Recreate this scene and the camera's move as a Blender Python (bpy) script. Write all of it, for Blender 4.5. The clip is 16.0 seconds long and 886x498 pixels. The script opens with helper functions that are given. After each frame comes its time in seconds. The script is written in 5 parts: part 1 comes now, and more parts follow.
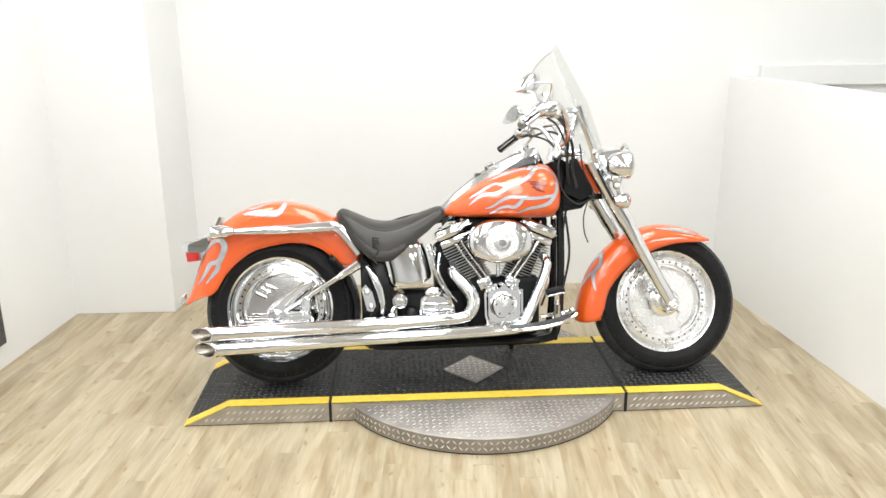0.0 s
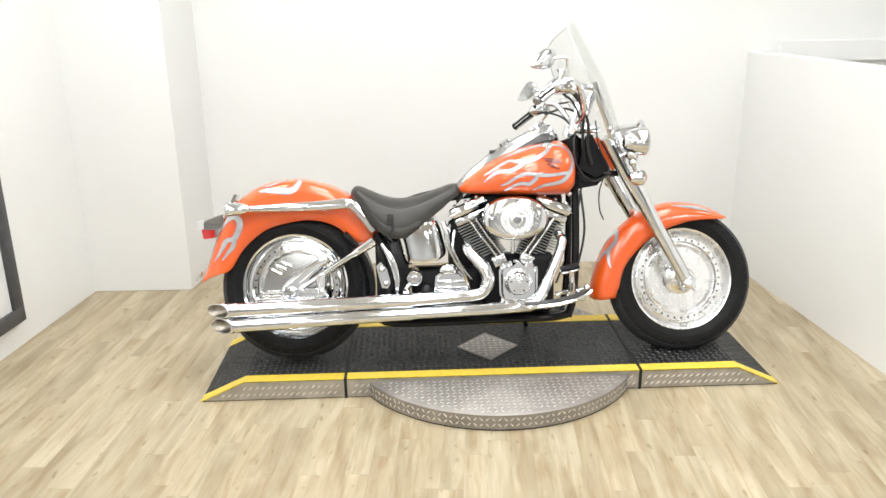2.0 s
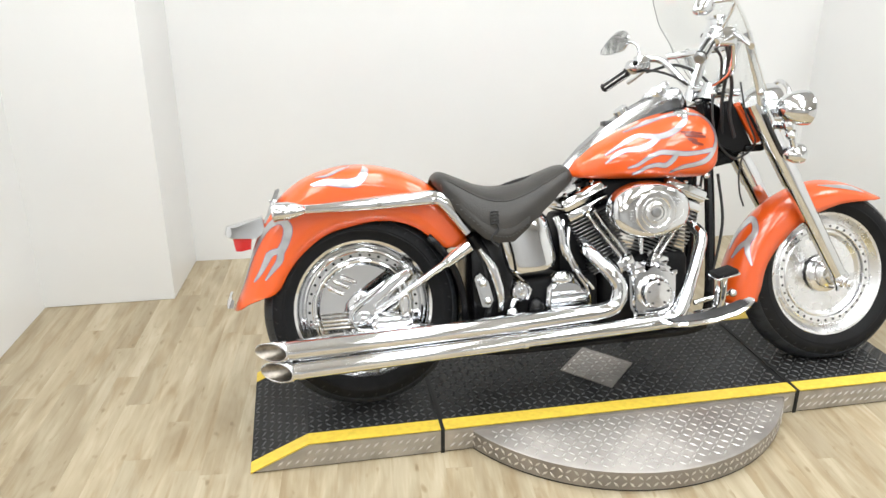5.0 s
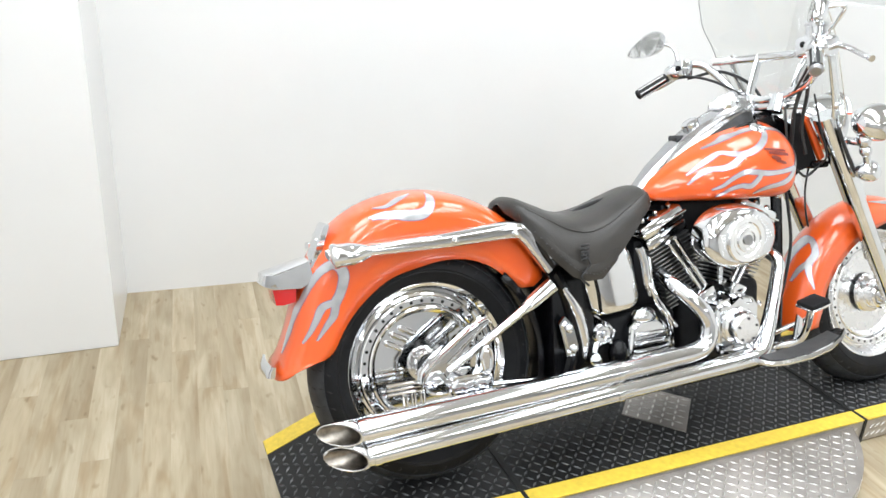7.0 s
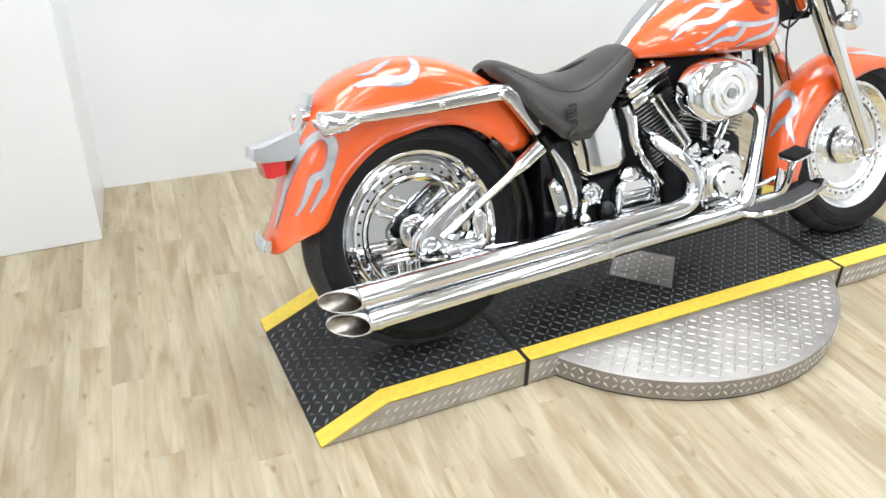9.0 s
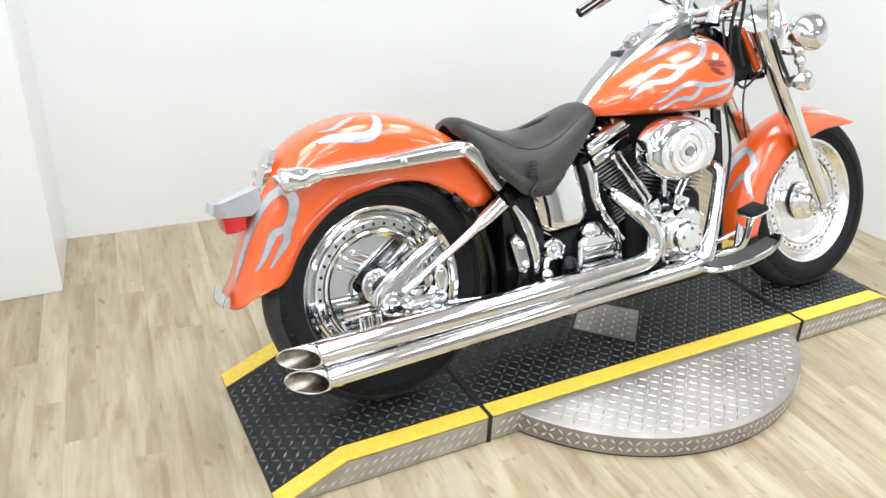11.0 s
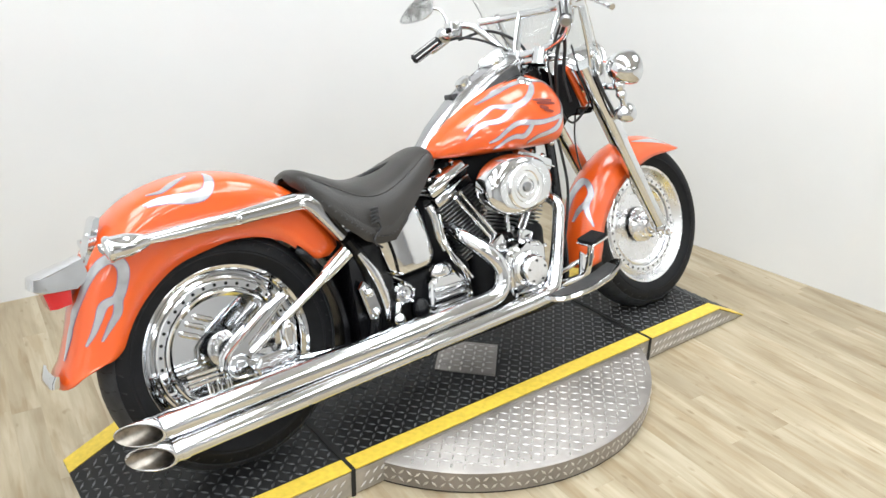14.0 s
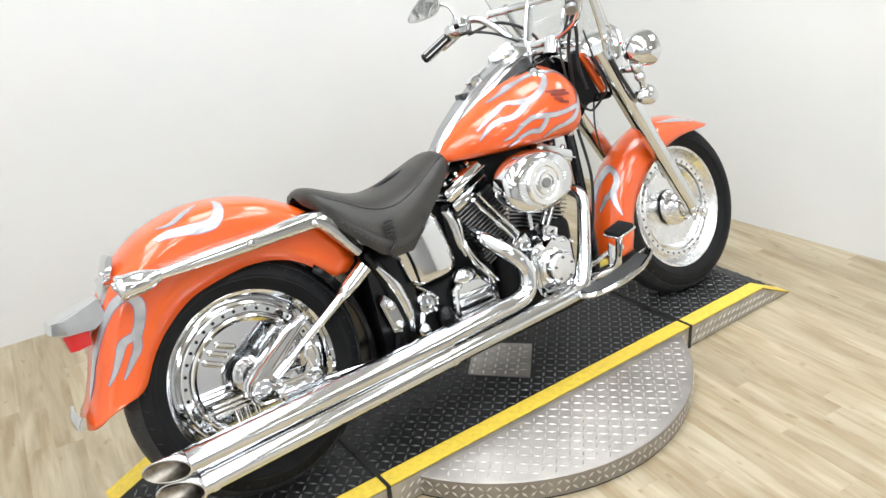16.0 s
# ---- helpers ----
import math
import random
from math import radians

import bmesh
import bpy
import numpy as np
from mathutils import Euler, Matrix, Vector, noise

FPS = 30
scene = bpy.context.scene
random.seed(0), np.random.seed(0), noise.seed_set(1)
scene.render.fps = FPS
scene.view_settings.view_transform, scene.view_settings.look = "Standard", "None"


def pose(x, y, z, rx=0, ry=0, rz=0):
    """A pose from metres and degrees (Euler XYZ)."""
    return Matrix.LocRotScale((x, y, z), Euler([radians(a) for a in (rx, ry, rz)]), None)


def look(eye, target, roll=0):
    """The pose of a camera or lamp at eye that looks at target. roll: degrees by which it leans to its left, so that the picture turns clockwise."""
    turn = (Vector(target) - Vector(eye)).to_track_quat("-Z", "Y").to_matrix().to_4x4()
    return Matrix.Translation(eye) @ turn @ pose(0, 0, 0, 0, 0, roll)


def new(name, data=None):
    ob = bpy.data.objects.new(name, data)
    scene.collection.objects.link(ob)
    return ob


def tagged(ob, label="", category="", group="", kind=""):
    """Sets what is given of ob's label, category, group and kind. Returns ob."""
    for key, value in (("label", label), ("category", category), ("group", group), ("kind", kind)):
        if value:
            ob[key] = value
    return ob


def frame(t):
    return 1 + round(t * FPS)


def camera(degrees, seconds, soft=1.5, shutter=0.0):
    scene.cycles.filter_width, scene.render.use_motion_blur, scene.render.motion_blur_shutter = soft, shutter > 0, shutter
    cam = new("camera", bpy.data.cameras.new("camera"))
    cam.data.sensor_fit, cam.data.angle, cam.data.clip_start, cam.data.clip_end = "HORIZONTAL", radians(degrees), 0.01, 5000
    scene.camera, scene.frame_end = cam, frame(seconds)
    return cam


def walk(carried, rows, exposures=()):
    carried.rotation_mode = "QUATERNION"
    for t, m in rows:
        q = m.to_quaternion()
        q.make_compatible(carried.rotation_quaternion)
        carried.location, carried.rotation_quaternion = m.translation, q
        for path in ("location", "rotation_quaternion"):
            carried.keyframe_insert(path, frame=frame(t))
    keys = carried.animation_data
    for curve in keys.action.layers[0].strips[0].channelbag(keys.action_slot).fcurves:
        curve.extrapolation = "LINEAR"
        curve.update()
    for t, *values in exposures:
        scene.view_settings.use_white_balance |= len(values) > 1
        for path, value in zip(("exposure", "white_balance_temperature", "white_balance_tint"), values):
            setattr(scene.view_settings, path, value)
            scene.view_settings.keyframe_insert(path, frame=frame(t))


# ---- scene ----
cam = camera(59.3, 16.0)
PATH = [
    (0, (-0.319, -3.257, 1.574), (-0.206, -1.34, 1.017), -0.4),
    (0.5, (-0.307, -3.258, 1.571), (-0.221, -1.338, 1.018), -1.2),
    (1, (-0.315, -3.262, 1.562), (-0.237, -1.347, 0.989), -1.0),
    (1.5, (-0.315, -3.252, 1.57), (-0.245, -1.341, 0.982), -1.5),
    (2, (-0.322, -3.261, 1.558), (-0.246, -1.356, 0.955), -0.7),
    (2.5, (-0.327, -3.262, 1.566), (-0.234, -1.357, 0.965), -1.8),
    (3, (-0.366, -3.237, 1.566), (-0.3, -1.329, 0.971), -1.3),
    (3.5, (-0.404, -3.117, 1.529), (-0.325, -1.228, 0.878), -0.6),
    (4, (-0.507, -2.853, 1.509), (-0.4, -0.961, 0.869), 1.1),
    (4.5, (-0.724, -2.632, 1.484), (-0.508, -0.762, 0.809), 0.0),
    (5, (-0.996, -2.381, 1.503), (-0.652, -0.551, 0.773), 0.0),
    (5.2, (-1.036, -2.264, 1.478), (-0.674, -0.442, 0.736), -0.2),
    (7.3, (-1.566, -1.754, 1.472), (-0.784, -0.084, 0.696), 3.1),
    (7.5, (-1.572, -1.764, 1.461), (-0.794, -0.125, 0.62), 2.8),
    (8, (-1.596, -1.781, 1.409), (-0.868, -0.193, 0.435), 2.0),
    (8.5, (-1.596, -1.778, 1.4), (-0.85, -0.217, 0.397), 1.7),
    (9, (-1.593, -1.771, 1.403), (-0.816, -0.216, 0.414), 1.4),
    (11.3, (-1.554, -1.779, 1.427), (-0.693, -0.201, 0.549), 2.5),
    (11.5, (-1.56, -1.764, 1.419), (-0.693, -0.19, 0.542), 2.4),
    (12, (-1.555, -1.758, 1.417), (-0.678, -0.184, 0.548), 2.3),
    (12.5, (-1.556, -1.759, 1.419), (-0.663, -0.19, 0.558), 2.2),
    (13, (-1.544, -1.772, 1.43), (-0.601, -0.22, 0.593), 1.5),
    (13.5, (-1.506, -1.793, 1.436), (-0.472, -0.277, 0.642), 1.6),
    (14, (-1.469, -1.819, 1.443), (-0.339, -0.363, 0.665), 1.4),
    (14.5, (-1.455, -1.824, 1.462), (-0.274, -0.383, 0.734), 0.6),
    (15, (-1.464, -1.827, 1.483), (-0.375, -0.327, 0.733), -0.2),
    (15.5, (-1.451, -1.808, 1.481), (-0.422, -0.278, 0.705), -1.4),
    (16, (-1.359, -1.809, 1.48), (-0.341, -0.292, 0.667), -4.7),
]
walk(cam, [(t, look(eye, target, roll)) for t, eye, target, roll in PATH],
     exposures=[(0, 0.04, 6490, 10), (2.5, -0.01, 6510, 10), (5, -0.07, 6390, 10), (7.5, 0.05, 6100, 10), (9, 0.06, 6050, 10), (12, 0.05, 6100, 10), (13, 0.0, 6120, 10), (14, -0.07, 6190, 10), (16, -0.09, 6240, 10)])


# ---- world, lamps, exposure ----
world = bpy.data.worlds.new("world")
scene.world = world
world.use_nodes = True
world.node_tree.nodes["Background"].inputs[0].default_value = (1, 1, 1, 1)
world.node_tree.nodes["Background"].inputs[1].default_value = 0.3
scene.view_settings.exposure = 0.0
# the second value feeds added hall lamps that brighten the chrome
LAMP_WATTS, HALL_FILL_WATTS = 13.4, 24.0
CEILING = 3.1


# ---- materials ----
def material(name, color, rough=0.5, metal=0.0, spread=0.0, scale=20.0, bump=0.0, bump_scale=200.0, coat=0.0, rough_spread=0.0, spec=0.5):
    """A principled material with noise in colour, gloss and relief."""
    m = bpy.data.materials.new(name)
    m.use_nodes = True
    nt = m.node_tree
    b = nt.nodes["Principled BSDF"]
    b.inputs["Base Color"].default_value = (*color, 1)
    b.inputs["Roughness"].default_value = rough
    b.inputs["Metallic"].default_value = metal
    b.inputs["Coat Weight"].default_value = coat
    b.inputs["Specular IOR Level"].default_value = spec
    b.inputs["Coat Roughness"].default_value = 0.03
    tc = nt.nodes.new("ShaderNodeTexCoord")
    if spread or rough_spread:
        n = nt.nodes.new("ShaderNodeTexNoise")
        n.inputs["Scale"].default_value = scale
        n.inputs["Detail"].default_value = 4
        nt.links.new(tc.outputs["Object"], n.inputs["Vector"])
        if spread:
            r = nt.nodes.new("ShaderNodeValToRGB")
            r.color_ramp.elements[0].position, r.color_ramp.elements[1].position = 0.3, 0.7
            r.color_ramp.elements[0].color = (*[c * (1 - spread) for c in color], 1)
            r.color_ramp.elements[1].color = (*[min(1, c * (1 + spread)) for c in color], 1)
            nt.links.new(n.outputs["Fac"], r.inputs["Fac"])
            nt.links.new(r.outputs["Color"], b.inputs["Base Color"])
        if rough_spread:
            mr = nt.nodes.new("ShaderNodeMapRange")
            mr.inputs["To Min"].default_value = max(0.0, rough - rough_spread)
            mr.inputs["To Max"].default_value = rough + rough_spread
            nt.links.new(n.outputs["Fac"], mr.inputs["Value"])
            nt.links.new(mr.outputs["Result"], b.inputs["Roughness"])
    if bump:
        n2 = nt.nodes.new("ShaderNodeTexNoise")
        n2.inputs["Scale"].default_value = bump_scale
        n2.inputs["Detail"].default_value = 4
        nt.links.new(tc.outputs["Object"], n2.inputs["Vector"])
        bp = nt.nodes.new("ShaderNodeBump")
        bp.inputs["Strength"].default_value = bump
        bp.inputs["Distance"].default_value = 0.002
        nt.links.new(n2.outputs["Fac"], bp.inputs["Height"])
        nt.links.new(bp.outputs["Normal"], b.inputs["Normal"])
    return m


CONSOLE = material("console_metal", (0.42, 0.42, 0.43), 0.16, 1.0, spread=0.08, rough_spread=0.05, scale=16)
CHROME = material("chrome", (0.74, 0.75, 0.77), 0.075, 1.0, spread=0.03, rough_spread=0.02, scale=9, bump=0.035, bump_scale=22)
POLISHED = material("polished_aluminium", (0.86, 0.86, 0.87), 0.17, 1.0, spread=0.06, scale=14, rough_spread=0.06)
ORANGE = material("orange_paint", (0.78, 0.104, 0.0095), 0.28, 0.0, spread=0.05, scale=3, coat=1.0)
SILVER = material("silver_flame_paint", (0.52, 0.53, 0.55), 0.3, 0.55, spread=0.25, scale=18, coat=1.0)
FLAME_EDGE = material("flame_pinstripe_paint", (0.30, 0.22, 0.36), 0.3, 0.2, spread=0.15, scale=30, coat=1.0)
BLACK = material("black_enamel", (0.005, 0.005, 0.006), 0.22, 0.0, spread=0.2, scale=20, spec=0.3)
CASE_BLACK = material("wrinkle_black", (0.006, 0.006, 0.007), 0.5, 0.0, spec=0.22, spread=0.3, scale=30, bump=0.3, bump_scale=400)
FIN = material("fin_metal", (0.10, 0.10, 0.105), 0.35, 0.8, spread=0.3, scale=30)
RUBBER = material("tyre_rubber", (0.008, 0.008, 0.009), 0.62, 0.0, spec=0.22, spread=0.25, scale=25, bump=0.25, bump_scale=180)
TREAD_RUBBER = material("dusty_tread_rubber", (0.030, 0.032, 0.036), 0.55, 0.0, spec=0.4, spread=0.35, scale=30, bump=0.3, bump_scale=160)
LEATHER = material("black_leather", (0.027, 0.024, 0.021), 0.37, 0.0, spec=0.5, spread=0.3, scale=9, bump=0.35, bump_scale=210, rough_spread=0.12)
GRIP_RUBBER = material("grip_rubber", (0.012, 0.012, 0.012), 0.5, bump=0.2)
RED_LENS = material("red_lens", (0.55, 0.01, 0.01), 0.12, 0.0, coat=0.8)
AMBER_LENS = material("amber_lens", (0.75, 0.2, 0.03), 0.15, 0.0, coat=0.6)
DARK_EMBLEM = material("dark_emblem_paint", (0.22, 0.03, 0.015), 0.35, coat=0.6)
CABLE = material("cable_black", (0.015, 0.015, 0.016), 0.45)
BURNT = material("burnt_steel", (0.30, 0.27, 0.235), 0.34, 0.9, spread=0.45, scale=40)
WALL_PAINT = material("white_wall_paint", (0.80, 0.80, 0.795), 0.20, 0.0, spread=0.015, scale=2.0, bump=0.04, bump_scale=60)
CEIL_PAINT = material("pale_ceiling_paint", (0.80, 0.80, 0.80), 0.8, spread=0.03, scale=3)
HALL_PAINT = material("pale_wall_paint", (0.68, 0.68, 0.69), 0.6, spread=0.05, scale=3)
HOUSING = material("white_enamel", (0.8, 0.8, 0.8), 0.4, spread=0.02)
FRAME_GREY = material("dark_grey_frame", (0.055, 0.057, 0.065), 0.4, spread=0.2, scale=30)
BOARD_WHITE = material("white_board", (0.75, 0.75, 0.76), 0.3, spread=0.02)
BLACK_TREAD = material("black_tread_coating", (0.019, 0.019, 0.0195), 0.46, 0.1, spec=0.28, spread=0.45, scale=6, bump=0.1, rough_spread=0.1)
ALU_TREAD = material("aluminium_tread_plate", (0.33, 0.305, 0.285), 0.42, 0.65, spread=0.26, scale=7, bump=0.12, rough_spread=0.12)
ALU_MARK = material("polished_tread_marks", (0.68, 0.66, 0.64), 0.30, 0.8, spread=0.15, scale=50)
FIN_EDGE = material("machined_fin", (0.32, 0.32, 0.325), 0.28, 0.9, spread=0.2, scale=40)
DISC = material("polished_disc", (0.76, 0.765, 0.775), 0.065, 1.0, rough_spread=0.02, scale=12)
SATIN = material("satin_disc", (0.86, 0.86, 0.87), 0.27, 1.0, spread=0.04, rough_spread=0.08, scale=16)
TREAD_MARK = material("worn_tread_marks", (0.115, 0.117, 0.12), 0.33, 0.55, spread=0.4, scale=60)
YELLOW = material("yellow_safety_tape", (0.80, 0.58, 0.07), 0.45, 0.0, spread=0.10, scale=60, bump=0.08, bump_scale=120)
SIDE_ALU = material("pale_aluminium_side", (0.44, 0.415, 0.38), 0.42, 0.7, spread=0.2, scale=14, bump=0.06)
MIRROR = material("mirror_glass", (0.92, 0.93, 0.93), 0.01, 1.0)
MAT_RUBBER = material("grey_ribbed_rubber", (0.045, 0.045, 0.046), 0.45, spread=0.2, scale=40, bump=0.2, bump_scale=120)
# black for joints and tyre grooves, also for the disc's drawn shadow line
GAP_BLACK = material("gap_and_shadow_black", (0.008, 0.008, 0.008), 0.7)

GLASS = bpy.data.materials.new("clear_acrylic")
GLASS.use_nodes = True
_nt = GLASS.node_tree
_nt.nodes.remove(_nt.nodes["Principled BSDF"])
_tr, _gl, _mx, _fr = (_nt.nodes.new(k) for k in ("ShaderNodeBsdfTransparent", "ShaderNodeBsdfGlossy", "ShaderNodeMixShader", "ShaderNodeFresnel"))
_tr.inputs[0].default_value = (0.965, 0.97, 0.965, 1)
_gl.inputs["Roughness"].default_value = 0.02
_fr.inputs["IOR"].default_value = 1.45
_mx.inputs[0].default_value = 0.05
_nt.links.new(_tr.outputs[0], _mx.inputs[1])
_nt.links.new(_gl.outputs[0], _mx.inputs[2])
_nt.links.new(_mx.outputs[0], _nt.nodes["Material Output"].inputs["Surface"])


def plank_material():
    """Pale weathered oak vinyl: grain along y, tone by plank."""
    m = bpy.data.materials.new("oak_vinyl_plank")
    m.use_nodes = True
    nt = m.node_tree
    b = nt.nodes["Principled BSDF"]
    tc, oi = nt.nodes.new("ShaderNodeTexCoord"), nt.nodes.new("ShaderNodeObjectInfo")
    off = nt.nodes.new("ShaderNodeVectorMath")
    off.operation = "SCALE"
    off.inputs[0].default_value = (31, 57, 13)
    nt.links.new(oi.outputs["Random"], off.inputs["Scale"])
    add = nt.nodes.new("ShaderNodeVectorMath")
    nt.links.new(tc.outputs["Object"], add.inputs[0])
    nt.links.new(off.outputs[0], add.inputs[1])

    def grain(sx, sy, detail):
        mp = nt.nodes.new("ShaderNodeMapping")
        mp.inputs["Scale"].default_value = (sx, sy, 1)
        n = nt.nodes.new("ShaderNodeTexNoise")
        n.inputs["Scale"].default_value, n.inputs["Detail"].default_value = 1.0, detail
        n.inputs["Distortion"].default_value = 0.6
        nt.links.new(add.outputs[0], mp.inputs[0])
        nt.links.new(mp.outputs[0], n.inputs["Vector"])
        return n.outputs["Fac"]

    broad, fine, stain = grain(11, 1.9, 3), grain(80, 6, 5), grain(26, 3.2, 4)
    r1 = nt.nodes.new("ShaderNodeValToRGB")
    r1.color_ramp.elements.new(0.5)
    for k, (p, c) in enumerate(((0.30, (0.345, 0.273, 0.174)), (0.5, (0.430, 0.357, 0.241)), (0.68, (0.53, 0.462, 0.335)))):
        r1.color_ramp.elements[k].position, r1.color_ramp.elements[k].color = p, (*c, 1)
    nt.links.new(broad, r1.inputs["Fac"])
    r2 = nt.nodes.new("ShaderNodeValToRGB")
    r2.color_ramp.elements[0].position, r2.color_ramp.elements[1].position = 0.3, 0.6
    r2.color_ramp.elements[0].color, r2.color_ramp.elements[1].color = (0.89, 0.87, 0.83, 1), (1, 1, 1, 1)
    nt.links.new(fine, r2.inputs["Fac"])
    mul = nt.nodes.new("ShaderNodeMix")
    mul.data_type, mul.blend_type = "RGBA", "MULTIPLY"
    mul.inputs["Factor"].default_value = 1.0
    nt.links.new(r1.outputs["Color"], mul.inputs["A"])
    nt.links.new(r2.outputs["Color"], mul.inputs["B"])
    r4 = nt.nodes.new("ShaderNodeValToRGB")
    r4.color_ramp.elements[0].position, r4.color_ramp.elements[1].position = 0.34, 0.47
    r4.color_ramp.elements[0].color, r4.color_ramp.elements[1].color = (0.87, 0.815, 0.745, 1), (1, 1, 1, 1)
    nt.links.new(stain, r4.inputs["Fac"])
    streak = nt.nodes.new("ShaderNodeMix")
    streak.data_type, streak.blend_type = "RGBA", "MULTIPLY"
    streak.inputs["Factor"].default_value = 1.0
    nt.links.new(mul.outputs["Result"], streak.inputs["A"])
    nt.links.new(r4.outputs["Color"], streak.inputs["B"])
    spots = nt.nodes.new("ShaderNodeTexNoise")
    spots.inputs["Scale"].default_value, spots.inputs["Detail"].default_value = 1.0, 1.0
    sm = nt.nodes.new("ShaderNodeMapping")
    sm.inputs["Scale"].default_value = (34, 15, 1)
    nt.links.new(add.outputs[0], sm.inputs[0])
    nt.links.new(sm.outputs[0], spots.inputs["Vector"])
    r3 = nt.nodes.new("ShaderNodeValToRGB")
    r3.color_ramp.elements[0].position, r3.color_ramp.elements[1].position = 0.68, 0.80
    r3.color_ramp.elements[0].color, r3.color_ramp.elements[1].color = (1, 1, 1, 1), (0.70, 0.64, 0.56, 1)
    nt.links.new(spots.outputs["Fac"], r3.inputs["Fac"])
    knots = nt.nodes.new("ShaderNodeMix")
    knots.data_type, knots.blend_type = "RGBA", "MULTIPLY"
    knots.inputs["Factor"].default_value = 1.0
    nt.links.new(streak.outputs["Result"], knots.inputs["A"])
    nt.links.new(r3.outputs["Color"], knots.inputs["B"])
    hsv = nt.nodes.new("ShaderNodeHueSaturation")
    tone = nt.nodes.new("ShaderNodeMapRange")
    tone.inputs["To Min"].default_value, tone.inputs["To Max"].default_value = 0.93, 1.06
    nt.links.new(oi.outputs["Random"], tone.inputs["Value"])
    nt.links.new(tone.outputs["Result"], hsv.inputs["Value"])
    nt.links.new(knots.outputs["Result"], hsv.inputs["Color"])
    nt.links.new(hsv.outputs["Color"], b.inputs["Base Color"])
    b.inputs["Roughness"].default_value = 0.42
    bp = nt.nodes.new("ShaderNodeBump")
    bp.inputs["Strength"].default_value, bp.inputs["Distance"].default_value = 0.15, 0.001
    nt.links.new(fine, bp.inputs["Height"])
    nt.links.new(bp.outputs["Normal"], b.inputs["Normal"])
    return m


PLANK = plank_material()


# ---- mesh helpers ----
def part(name, bm, mat, parent=None, label="", smooth=True, flat_angle=35):
    """Links a bmesh as one mesh object, under a thing or a part."""
    bmesh.ops.recalc_face_normals(bm, faces=bm.faces)
    me = bpy.data.meshes.new(name)
    bm.to_mesh(me)
    bm.free()
    if smooth:
        me.shade_smooth()
        me.set_sharp_from_angle(angle=radians(flat_angle))
    me.materials.append(mat)
    ob = new(name, me)
    if parent:
        ob.parent = parent
    if label:
        tagged(ob, label)
    return ob


def empty(name, m, label, category, group="", kind=""):
    ob = new(name)
    ob.empty_display_size = 0.1
    ob.matrix_world = m
    return tagged(ob, label, category, group, kind)


def box(x0, x1, y0, y1, z0, z1, bevel=0.0, seg=2, bm=None):
    bm = bm or bmesh.new()
    r = bmesh.ops.create_cube(bm, size=1)
    vs = r["verts"]
    for v in vs:
        v.co = Vector(((x0 + x1) / 2 + v.co.x * (x1 - x0), (y0 + y1) / 2 + v.co.y * (y1 - y0), (z0 + z1) / 2 + v.co.z * (z1 - z0)))
    if bevel:
        es = list({e for v in vs for e in v.link_edges})
        bmesh.ops.bevel(bm, geom=es, offset=bevel, segments=seg, profile=0.5, affect="EDGES")
    return bm


def smooth_path(pts, n=8):
    """A Catmull-Rom line through the points."""
    p = [Vector(q) for q in pts]
    if len(p) < 3:
        return p
    p = [2 * p[0] - p[1]] + p + [2 * p[-1] - p[-2]]
    out = []
    for i in range(1, len(p) - 2):
        for k in range(n):
            t = k / n
            a, b, c, d = p[i - 1 : i + 3]
            out.append(0.5 * (2 * b + (c - a) * t + (2 * a - 5 * b + 4 * c - d) * t * t + (3 * b - a - 3 * c + d) * t**3))
    return out + [p[-2]]


def tube(pts, radius, seg=14, smooth=8, caps=True, squash=1.0, bm=None):
    """A round bar along a line; radius is a number or one per point given."""
    bm = bm or bmesh.new()
    path = smooth_path(pts, smooth) if smooth else [Vector(q) for q in pts]
    if hasattr(radius, "__len__"):
        radii = [float(r) for r in np.interp(np.linspace(0, len(pts) - 1, len(path)), range(len(pts)), radius)]
    else:
        radii = [radius] * len(path)
    tang = [(path[min(i + 1, len(path) - 1)] - path[max(i - 1, 0)]).normalized() for i in range(len(path))]
    up = Vector((0, 1, 0)) if abs(tang[0].y) < 0.9 else Vector((1, 0, 0))
    rings = []
    for c, t, r in zip(path, tang, radii):
        up = (up - up.dot(t) * t).normalized()
        side = t.cross(up)
        rings.append([bm.verts.new(c + r * (math.cos(a) * up * squash + math.sin(a) * side)) for a in (2 * math.pi * k / seg for k in range(seg))])
    for r1, r2 in zip(rings, rings[1:]):
        for k in range(seg):
            bm.faces.new((r1[k], r1[(k + 1) % seg], r2[(k + 1) % seg], r2[k]))
    if caps:
        bm.faces.new(rings[0]), bm.faces.new(rings[-1])
    return bm


def loft(rings, closed=True, caps=True, bm=None):
    """A skin over rings of points, each with as many points."""
    bm = bm or bmesh.new()
    vs = [[bm.verts.new(Vector(p)) for p in r] for r in rings]
    n = len(vs[0])
    for a, b in zip(vs, vs[1:]):
        for k in range(n if closed else n - 1):
            bm.faces.new((a[k], a[(k + 1) % n], b[(k + 1) % n], b[k]))
    if caps:
        bm.faces.new(vs[0]), bm.faces.new(vs[-1])
    return bm


